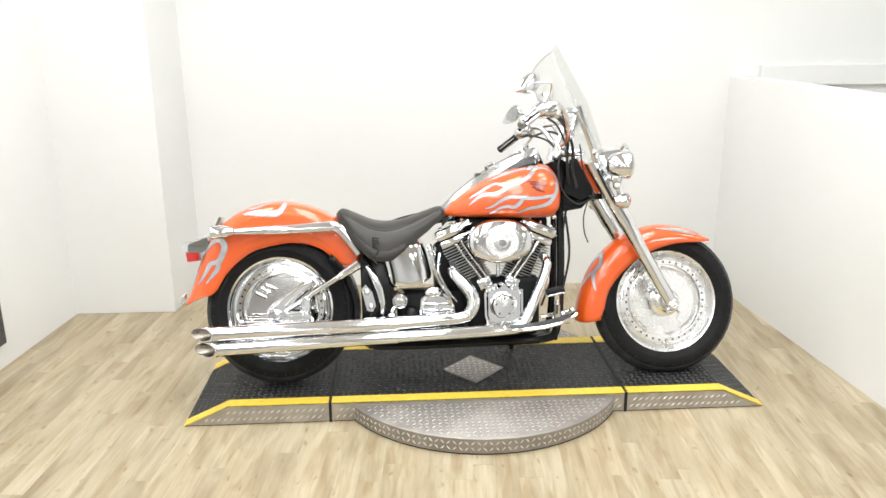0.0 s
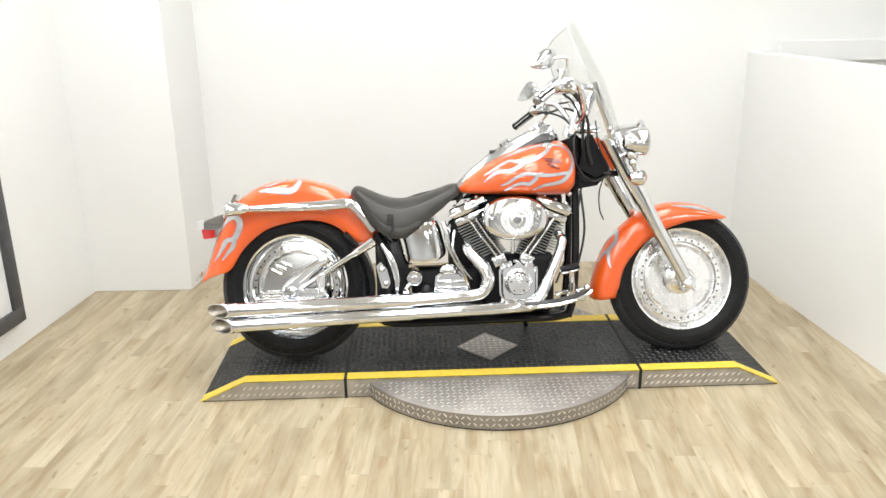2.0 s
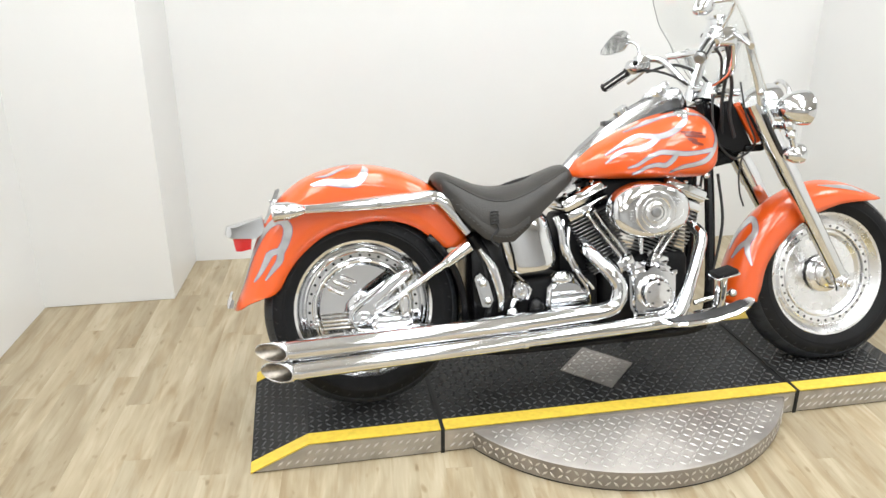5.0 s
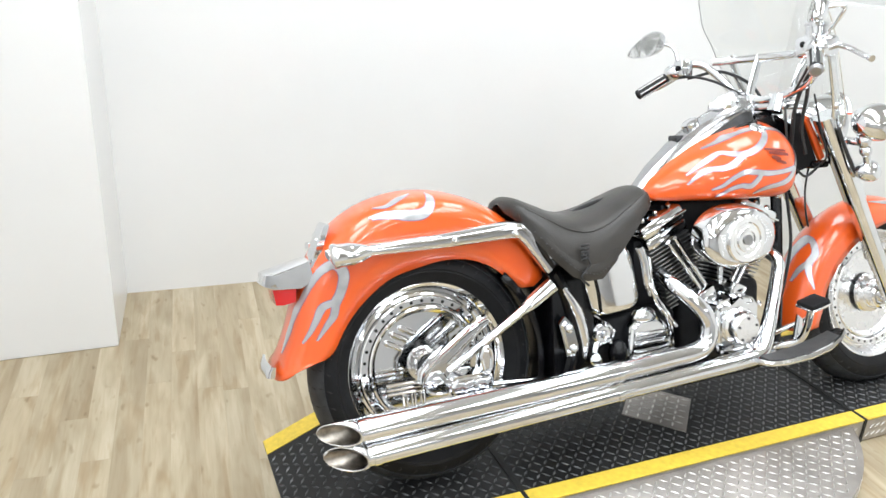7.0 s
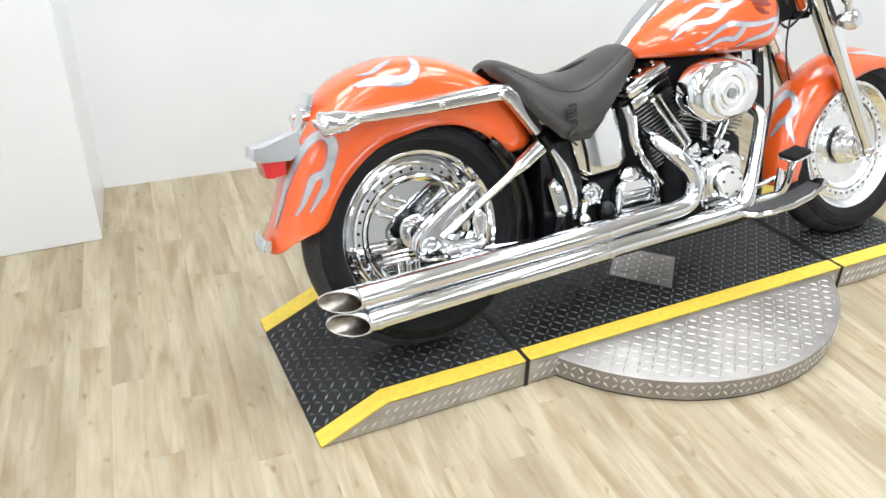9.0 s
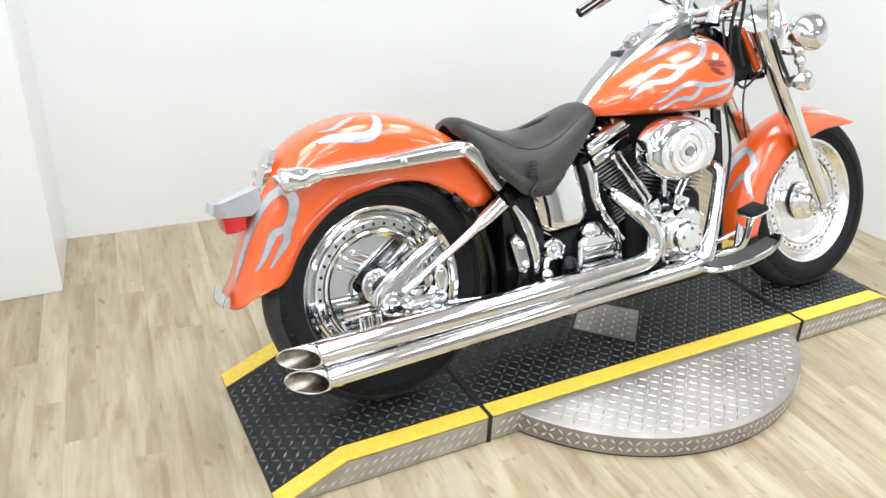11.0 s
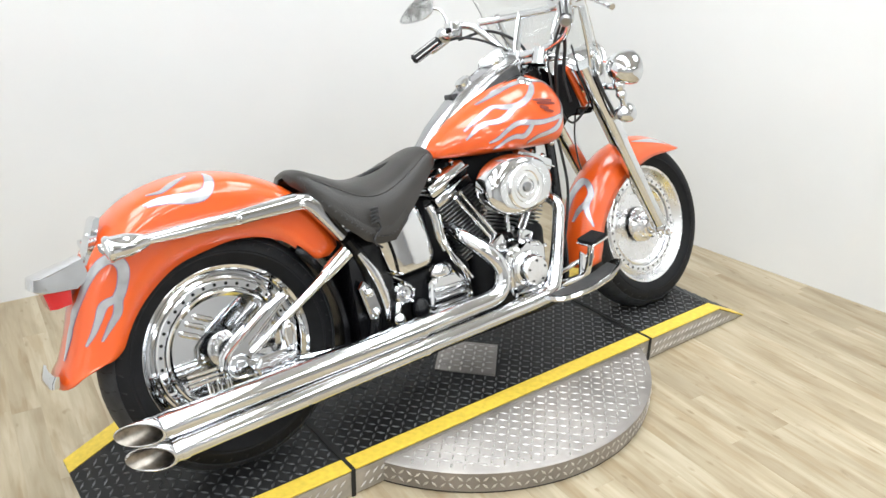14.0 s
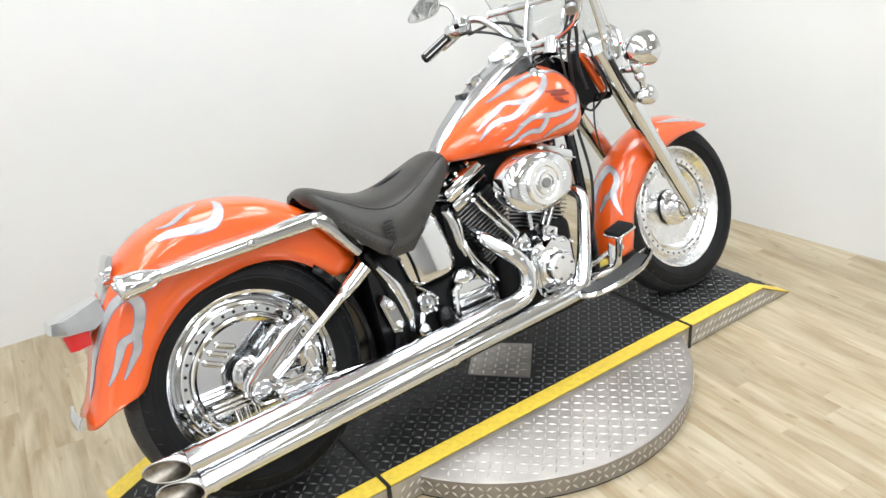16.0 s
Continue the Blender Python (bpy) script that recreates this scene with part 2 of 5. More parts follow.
def lathe(profile, centre, axis=(0, -1, 0), seg=48, bm=None, closed=False):
    """Turns (radius, along) pairs round an axis through centre."""
    bm = bm or bmesh.new()
    ax = Vector(axis).normalized()
    u = ax.orthogonal().normalized()
    if abs(ax.y) > 0.9:
        u = Vector((1, 0, 0)) - Vector((1, 0, 0)).dot(ax) * ax
        u.normalize()
    v = ax.cross(u)
    c = Vector(centre)
    rings = []
    for r, h in profile:
        rings.append([bm.verts.new(c + ax * h + r * (math.cos(a) * u + math.sin(a) * v)) for a in (2 * math.pi * k / seg for k in range(seg))])
    pairs = list(zip(rings, rings[1:])) + ([(rings[-1], rings[0])] if closed else [])
    for r1, r2 in pairs:
        for k in range(seg):
            bm.faces.new((r1[k], r1[(k + 1) % seg], r2[(k + 1) % seg], r2[k]))
    if not closed:
        for ring, (r, h) in ((rings[0], profile[0]), (rings[-1], profile[-1])):
            if r > 1e-4:
                bm.faces.new(ring)
            else:
                bmesh.ops.remove_doubles(bm, verts=ring, dist=1e-5)
    return bm


def ball(c, r, sx=1, sy=1, sz=1, seg=20, bm=None):
    bm = bm or bmesh.new()
    res = bmesh.ops.create_uvsphere(bm, u_segments=seg, v_segments=seg // 2, radius=r)
    for v in res["verts"]:
        v.co = Vector((v.co.x * sx + c[0], v.co.y * sy + c[1], v.co.z * sz + c[2]))
    return bm


def slab(outline, y0, y1, bevel=0.0, seg=2, bm=None):
    """A plate: an outline of (x, z) with thickness along y."""
    bm = bm or bmesh.new()
    a = [bm.verts.new((x, y0, z)) for x, z in outline]
    b = [bm.verts.new((x, y1, z)) for x, z in outline]
    n = len(a)
    fs = [bm.faces.new(a), bm.faces.new(b[::-1])] + [bm.faces.new((a[k], b[k], b[(k + 1) % n], a[(k + 1) % n])) for k in range(n)]
    if bevel:
        bmesh.ops.bevel(bm, geom=list({e for f in fs[:2] for e in f.edges}), offset=bevel, segments=seg, affect="EDGES")
    return bm


def ell(t, lo, hi):
    return lo + (hi - lo) * t


def curve(x, xs, ys):
    return float(np.interp(x, xs, ys))


def spline(x, xs, ys):
    """A smooth line through the pairs."""
    i = int(np.clip(np.searchsorted(xs, x) - 1, 0, len(xs) - 2))
    t = (x - xs[i]) / (xs[i + 1] - xs[i])
    a = ys[max(i - 1, 0)]
    b, c = ys[i], ys[i + 1]
    d = ys[min(i + 2, len(ys) - 1)]
    t = min(1, max(0, t))
    return 0.5 * (2 * b + (c - a) * t + (2 * a - 5 * b + 4 * c - d) * t * t + (3 * b - a - 3 * c + d) * t**3)


# ---- the room ----
BOOTH, HALL, HALL_X = -3.5, -9.0, 5.0
LOW_TOP, LOW_W, BAY = 1.268, 0.12, 1.6
left_x = lambda y: -2.155 + 0.10 * (y - 1.0)
right_x = lambda y: 1.648 - 0.045 * (y - 1.0)
back_y = lambda x: 1.455 - 0.055 * (x + 1.55)
PIER_X, PIER_Y = -1.60, 1.0


def prism(foot, z0, z1, bevel=0.0):
    """An upright block over a foot of (x, y) corners."""
    bm = bmesh.new()
    lo, hi = [bm.verts.new((x, y, z0)) for x, y in foot], [bm.verts.new((x, y, z1)) for x, y in foot]
    n = len(foot)
    bm.faces.new(lo[::-1]), bm.faces.new(hi)
    for k in range(n):
        bm.faces.new((lo[k], lo[(k + 1) % n], hi[(k + 1) % n], hi[k]))
    if bevel:
        bmesh.ops.bevel(bm, geom=list(bm.edges), offset=bevel, segments=2, affect="EDGES")
    return bm


LW, RW = left_x(BOOTH), right_x(BOOTH)
walls = (("wall_back", [(-2.4, back_y(-2.4)), (3.5, back_y(3.5)), (3.5, 1.8), (-2.4, 1.8)], 0, CEILING, WALL_PAINT),
         ("wall_left", [(left_x(1.8), 1.8), (LW, BOOTH), (LW - 0.15, BOOTH), (left_x(1.8) - 0.15, 1.8)], 0, CEILING, WALL_PAINT),
         ("wall_right_low", [(right_x(1.6), 1.6), (RW, BOOTH), (RW + LOW_W, BOOTH), (right_x(1.6) + LOW_W, 1.6)], 0, LOW_TOP, WALL_PAINT),
         ("wall_right_far", [(right_x(1.8) + BAY, 1.8), (RW + BAY, BOOTH), (RW + BAY + 0.15, BOOTH), (right_x(1.8) + BAY + 0.15, 1.8)], 0, CEILING, WALL_PAINT),
         # the hall behind the camera is unseen, added pale to brighten the chrome's reflections
         ("wall_hall_left", [(-HALL_X - 0.15, HALL), (-HALL_X, HALL), (-HALL_X, BOOTH), (-HALL_X - 0.15, BOOTH)], 0, CEILING, HALL_PAINT),
         ("wall_hall_right", [(HALL_X, HALL), (HALL_X + 0.15, HALL), (HALL_X + 0.15, BOOTH), (HALL_X, BOOTH)], 0, CEILING, HALL_PAINT),
         ("wall_hall_end", [(-HALL_X - 0.15, HALL - 0.15), (HALL_X + 0.15, HALL - 0.15), (HALL_X + 0.15, HALL), (-HALL_X - 0.15, HALL)], 0, CEILING, HALL_PAINT),
         ("wall_return_left", [(-HALL_X, BOOTH), (LW - 0.15, BOOTH), (LW - 0.15, BOOTH + 0.1), (-HALL_X, BOOTH + 0.1)], 0, CEILING, HALL_PAINT),
         ("wall_return_right", [(RW + BAY + 0.15, BOOTH), (HALL_X, BOOTH), (HALL_X, BOOTH + 0.1), (RW + BAY + 0.15, BOOTH + 0.1)], 0, CEILING, HALL_PAINT))
for name, foot, z0, z1, m in walls:
    tagged(part(name, prism(foot, z0, z1), m, smooth=False), "plain glossy white painted wall" if m == WALL_PAINT else "plain pale wall, unseen, closing the hall behind the camera", "wall", kind="structure")
tagged(part("wall_pier", prism([(left_x(PIER_Y) - 0.02, PIER_Y + 0.01), (PIER_X, PIER_Y), (PIER_X + 0.05, back_y(PIER_X) + 0.02), (left_x(1.5) - 0.02, 1.55)], 0, CEILING, 0.003), WALL_PAINT, smooth=False), "white painted wall pier standing out in the corner", "wall", kind="structure")
tagged(part("trim_rail", prism([(1.80, back_y(1.80) - 0.03), (3.15, back_y(3.15) - 0.03), (3.15, back_y(3.15) + 0.01), (1.80, back_y(1.80) + 0.01)], 1.215, 1.33, 0.004), WALL_PAINT), "white rail board along the wall", "trim", kind="structure")
tagged(part("ceiling", box(-HALL_X - 0.15, HALL_X + 0.15, HALL - 0.15, 1.8, CEILING, CEILING + 0.1), CEIL_PAINT, smooth=False), "plain pale ceiling", "ceiling", kind="structure")
floor = tagged(part("floor", box(-HALL_X - 0.15, HALL_X + 0.15, HALL - 0.15, 1.8, -0.1, -0.003), PLANK, smooth=False), "pale oak vinyl plank floor", "floor", kind="structure")

# ceiling lights, all unseen; bay and hall ones added to brighten walls and chrome
lamp_at = [(x, y) for x in (-1.55, -0.3, 0.95) for y in (-3.0, -1.5, 0.0)] + [(2.45, -0.8), (-3.0, -5.4), (0.0, -5.4), (3.0, -5.4), (-1.5, -7.6), (1.5, -7.6)]
panel_mat = bpy.data.materials.new("lamp_diffuser")
panel_mat.use_nodes = True
panel_mat.node_tree.nodes["Principled BSDF"].inputs["Emission Color"].default_value = (1, 0.98, 0.94, 1)
panel_mat.node_tree.nodes["Principled BSDF"].inputs["Emission Strength"].default_value = 3
for x, y in lamp_at:
    light = empty("ceiling_light", pose(x, y, CEILING - 0.045), "white ceiling light panel, unseen, switched on", "ceiling light", "ceiling lights")
    part("housing", box(-0.32, 0.32, -0.62, 0.62, 0.005, 0.045, 0.004), HOUSING, light)
    part("diffuser", box(-0.30, 0.30, -0.6, 0.6, -0.01, 0.008, 0.004), panel_mat, light)
    data = bpy.data.lights.new("ceiling_lamp", "AREA")
    data.shape, data.size, data.size_y, data.energy, data.color = "RECTANGLE", 0.58, 1.15, LAMP_WATTS if y > BOOTH else HALL_FILL_WATTS, (0.93, 0.985, 1.0)
    ob = new("ceiling_lamp", data)
    ob.matrix_world = pose(x, y, CEILING - 0.062)

# framed board on the left wall
board = empty("framed_board", pose(left_x(-0.222) + 0.004, -0.222, 0.126, 0, 0, -5.7), "white board in a dark grey frame on the wall", "board")
part("panel", box(0, 0.012, -0.46, 0.46, 0.03, 1.1), BOARD_WHITE, board, smooth=False)
for n, b in (("frame_rail", (0, 0.028, -0.53, 0.53, 0, 0.072)), ("frame_rail", (0, 0.028, -0.53, 0.53, 1.1, 1.16)), ("frame_stile", (0, 0.028, -0.53, -0.455, 0.072, 1.1)), ("frame_stile", (0, 0.028, 0.455, 0.53, 0.072, 1.1))):
    part(n, box(*b, 0.004), FRAME_GREY, board)

# ---- the turntable ----
DECK, NEAR, FAR, JOINT, SLOPE, END = 0.085, -0.35, 0.25, 0.615, 1.03, 1.21
table = empty("motorcycle_turntable", pose(0, 0, 0), "black tread-plate turntable with yellow edge tape and aluminium disc", "turntable")


def tread(spots, length, width, height):
    """Raised lozenges of a tread plate: (place, along, up) rows."""
    vs, fs = [], []
    for c, d, n in spots:
        s = n.cross(d)
        k = len(vs)
        vs += [c - d * length / 2, c - s * width / 2, c + d * length / 2, c + s * width / 2, c + n * height - d * length * 0.22, c + n * height + d * length * 0.22]
        fs += [(k, k + 1, k + 5, k + 4), (k + 1, k + 2, k + 5), (k + 2, k + 3, k + 4, k + 5), (k + 3, k, k + 4)]
    bm = bmesh.new()
    verts = [bm.verts.new(v) for v in vs]
    for f in fs:
        bm.faces.new([verts[i] for i in f])
    return bm


def tread_spots(x0, x1, y0, y1, step, lift, turned=0.0, inside=lambda x, y: True):
    out = []
    for ix in range(int((x1 - x0) / step) + 1):
        for iy in range(int((y1 - y0) / step) + 1):
            x, y = x0 + (ix + 0.5) * step, y0 + (iy + 0.5) * step
            if x < x1 - 0.006 and y < y1 - 0.006 and inside(x, y):
                a = math.radians(45 if (ix + iy) % 2 else -45) + turned
                z, nx = lift(x, y)
                n = Vector((nx, 0, 1)).normalized()
                d = Vector((math.cos(a), math.sin(a), 0))
                d = (d - d.dot(n) * n).normalized()
                out.append((Vector((x, y, z)), d, n))
    return out


def deck_height(x, y):
    ax = abs(x)
    if ax <= SLOPE:
        return DECK + 0.0003, 0.0
    k = (DECK - 0.004) / (END - SLOPE)
    return DECK + 0.0003 - (ax - SLOPE) * k, math.copysign(k, x)


def ramp(sign):
    x = [sign * v for v in (JOINT + 0.006, SLOPE, END)]
    name = "rear_ramp" if sign < 0 else "front_ramp"
    bm = slab([(x[0], 0), (x[0], DECK), (x[1], DECK), (x[2], 0.004), (x[2], 0)], NEAR + 0.003, FAR - 0.003)
    ob = part(name, bm, BLACK_TREAD, table, "black tread-plate ramp", smooth=False)
    lo, hi = sorted((x[0], x[2]))
    tagged(part("tread", tread(tread_spots(lo, hi, NEAR + 0.055, FAR - 0.069, 0.0255, deck_height), 0.026, 0.0085, 0.003), TREAD_MARK, ob, smooth=False), kind="stuff")
    for y0, y1 in ((NEAR - 0.002, NEAR + 0.052), (FAR - 0.066, FAR + 0.002)):
        bm = slab([(x[0], DECK - 0.001), (x[0], DECK + 0.003), (x[1], DECK + 0.003), (x[2], 0.006), (x[2], 0.001), (x[1] - sign * 0.001, DECK - 0.001)], y0, y1)
        part("edge_tape", bm, YELLOW, ob, "yellow safety tape", smooth=False)
    # plates stop short above and below; the black body shows as shadow lines
    for y0, y1 in ((NEAR - 0.001, NEAR + 0.003), (FAR - 0.003, FAR + 0.001)):
        part("side_plate", slab([(x[0], 0.0045), (x[0], DECK - 0.005), (x[1], DECK - 0.005), (x[2] - sign * 0.016, 0.0065), (x[2] - sign * 0.016, 0.0045)], y0, y1), SIDE_ALU, ob, "aluminium tread side plate", smooth=False)
    return ob


ramp(-1), ramp(1)
deck = part("deck", box(-JOINT + 0.006, JOINT - 0.006, NEAR + 0.003, FAR - 0.003, 0.0, DECK), BLACK_TREAD, table, "black tread-plate deck", smooth=False)
tagged(part("tread", tread(tread_spots(-JOINT + 0.01, JOINT - 0.01, NEAR + 0.055, FAR - 0.069, 0.0255, deck_height, inside=lambda x, y: abs(x) / 0.14 + abs(y + 0.073) / 0.15 > 1.05), 0.026, 0.0085, 0.003), TREAD_MARK, deck, smooth=False), kind="stuff")
for y0, y1 in ((NEAR - 0.002, NEAR + 0.052), (FAR - 0.066, FAR + 0.002)):
    part("edge_tape", box(-JOINT + 0.006, JOINT - 0.006, y0, y1, DECK - 0.001, DECK + 0.003), YELLOW, deck, "yellow safety tape", smooth=False)
# deck plates are cut short too, so black draws their edge shadows
for y0, y1 in ((NEAR - 0.001, NEAR + 0.003), (FAR - 0.003, FAR + 0.001)):
    part("side_plate", box(-JOINT + 0.006, JOINT - 0.006, y0, y1, 0.0045, DECK - 0.005), SIDE_ALU, deck, "aluminium tread side plate", smooth=False)
for sx in (-1, 1):
    part("joint", box(sx * JOINT - 0.006, sx * JOINT + 0.006, NEAR - 0.004, FAR + 0.004, 0, DECK + 0.004), GAP_BLACK, table, smooth=False)
bm = bmesh.new()
for z in (DECK, DECK + 0.004):
    for x, y in ((-0.137, -0.073), (0, -0.218), (0.137, -0.073), (0, 0.072)):
        bm.verts.new((x, y, z))
bm.verts.ensure_lookup_table()
bm.faces.new(bm.verts[4:8])
for k in range(4):
    bm.faces.new((bm.verts[k], bm.verts[(k + 1) % 4], bm.verts[4 + (k + 1) % 4], bm.verts[4 + k]))
dia = part("diamond_plate", bm, ALU_TREAD, table, "bare aluminium diamond inlay", smooth=False)
tagged(part("tread", tread(tread_spots(-0.13, 0.13, -0.21, 0.07, 0.0255, lambda x, y: (DECK + 0.0042, 0), inside=lambda x, y: abs(x) / 0.137 + abs(y + 0.073) / 0.145 < 0.88), 0.026, 0.0085, 0.0018), ALU_MARK, dia, smooth=False), kind="stuff")

DISC_X, DISC_Y, DISC_R, DISC_Z = 0.025, -0.02, 0.635, 0.07
disc = part("disc", lathe([(0.0001, DISC_Z), (DISC_R - 0.006, DISC_Z), (DISC_R, DISC_Z - 0.004), (DISC_R, 0.006), (DISC_R - 0.004, 0.005), (0.0001, 0.005)], (DISC_X, DISC_Y, 0), (0, 0, 1), 96), ALU_TREAD, table, "round aluminium tread-plate disc")
spots = tread_spots(-0.62, 0.66, -0.64, 0.62, 0.0255, lambda x, y: (DISC_Z + 0.0002, 0), inside=lambda x, y: math.hypot(x - DISC_X, y - DISC_Y) < DISC_R - 0.02 and not NEAR - 0.01 < y < FAR + 0.01)
tagged(part("tread", tread(spots, 0.025, 0.0062, 0.0022), ALU_MARK, disc, smooth=False), kind="stuff")
# a black ring stands in for the shadow between disc and floor
part("base_ring", lathe([(DISC_R - 0.002, 0.0), (DISC_R - 0.002, 0.0055), (DISC_R - 0.05, 0.0055), (DISC_R - 0.05, 0.0)], (DISC_X, DISC_Y, 0), (0, 0, 1), 96, closed=True), GAP_BLACK, disc, "black ring drawing the shadow line under the disc")
rim_spots = []
for k in range(170):
    a = 2 * math.pi * k / 170
    n = Vector((math.cos(a), math.sin(a), 0))
    for row in (0, 1):
        up = Vector((-math.sin(a), math.cos(a), 0)) + Vector((0, 0, 1 if (k + row) % 2 else -1))
        rim_spots.append((Vector((DISC_X, DISC_Y, 0.024 + 0.024 * row)) + n * (DISC_R + 0.0002), up.normalized(), n))
tagged(part("rim_tread", tread(rim_spots, 0.024, 0.008, 0.0018), ALU_MARK, disc, smooth=False), kind="stuff")
side_spots = []
for k in range(94):
    x = -END + 0.04 + k * 0.0255
    for row in (0, 1):
        z = 0.025 + 0.030 * row
        x += 0.0128 * row
        if z < deck_height(x, 0)[0] - 0.02 and abs(abs(x) - JOINT) > 0.02:
            side_spots.append((Vector((x, NEAR - 0.0012, z)), Vector((1, 0, 0.9)).normalized(), Vector((0, -1, 0))))
tagged(part("side_tread", tread(side_spots, 0.026, 0.0075, 0.0028), ALU_MARK, table, "raised marks of the aluminium side plates", smooth=False), kind="stuff")

# ---- the motorcycle ----
LEAN, TURN, BIKE_X, BIKE_Y = 15.0, 1.0, -0.832, -0.148
WHEELBASE, TYRE_R = 1.679, 0.315
bike = empty("motorcycle", pose(BIKE_X, BIKE_Y, DECK + 0.002, -LEAN, 0, TURN), "orange cruiser motorcycle with silver flames and chrome, leaning on its stand", "motorcycle")
STEER_AXIS = Vector((-0.50, 0, 0.866))
STEER_POINT = Vector((1.19, 0, 0.98))
STEER = Matrix.Translation(STEER_POINT) @ Matrix.Rotation(radians(0.0), 4, STEER_AXIS) @ Matrix.Translation(-STEER_POINT)


def steered(ob):
    ob.matrix_basis = STEER
    return ob


def on_surface(ob, strokes, name, mat, lift=0.0012, side=-1, across=5, label="", aim=None):
    """Painted strokes laid on a body: (across, up, half width) rows, pressed onto its skin from the side or along aim."""
    aim = Vector(aim or (0, -side, 0)).normalized()
    e1 = Vector((0, 0, 1)).cross(aim).normalized() * (1 if aim.y > 0 or aim.x > 0 else -1) * -1
    e2 = aim.cross(e1) * (1 if aim.cross(e1).z > 0 else -1)
    bm = bmesh.new()
    for stroke in strokes:
        pts = smooth_path([(x, w, z) for x, z, w in stroke], 7)
        rows = []
        for i, p in enumerate(pts):
            d = pts[min(i + 1, len(pts) - 1)] - pts[max(i - 1, 0)]
            d = Vector((d.x, 0, d.z)).normalized()
            nrm = Vector((-d.z, 0, d.x))
            row = []
            for k in range(across):
                q = p + nrm * (max(p.y, 0.0006) * (2 * k / (across - 1) - 1))
                hit, loc, n, _ = ob.ray_cast(e1 * q.x + e2 * q.z - aim, aim)
                row.append(bm.verts.new(loc + n * lift) if hit else None)
            rows.append(row)
        for a, b in zip(rows, rows[1:]):
            for k in range(across - 1):
                f = (a[k], a[k + 1], b[k + 1], b[k])
                if all(f) and max((u.co - v.co).length for u in f for v in f) < 0.06:
                    bm.faces.new(f)
    bmesh.ops.delete(bm, geom=[v for v in bm.verts if not v.link_faces], context="VERTS")
    return part(name, bm, mat, ob, label)


def flames(ob, strokes, side=-1, aim=None):
    for k, st in enumerate(strokes):
        on_surface(ob, [[(x, z, w + 0.0018) for x, z, w in st]], "flame_outline", FLAME_EDGE, 0.0006 + 0.00008 * k, side, aim=aim, label="thin violet outline of a flame")
        on_surface(ob, [st], "flame", SILVER, 0.0016 + 0.00012 * k, side, aim=aim, label="silver painted flame")


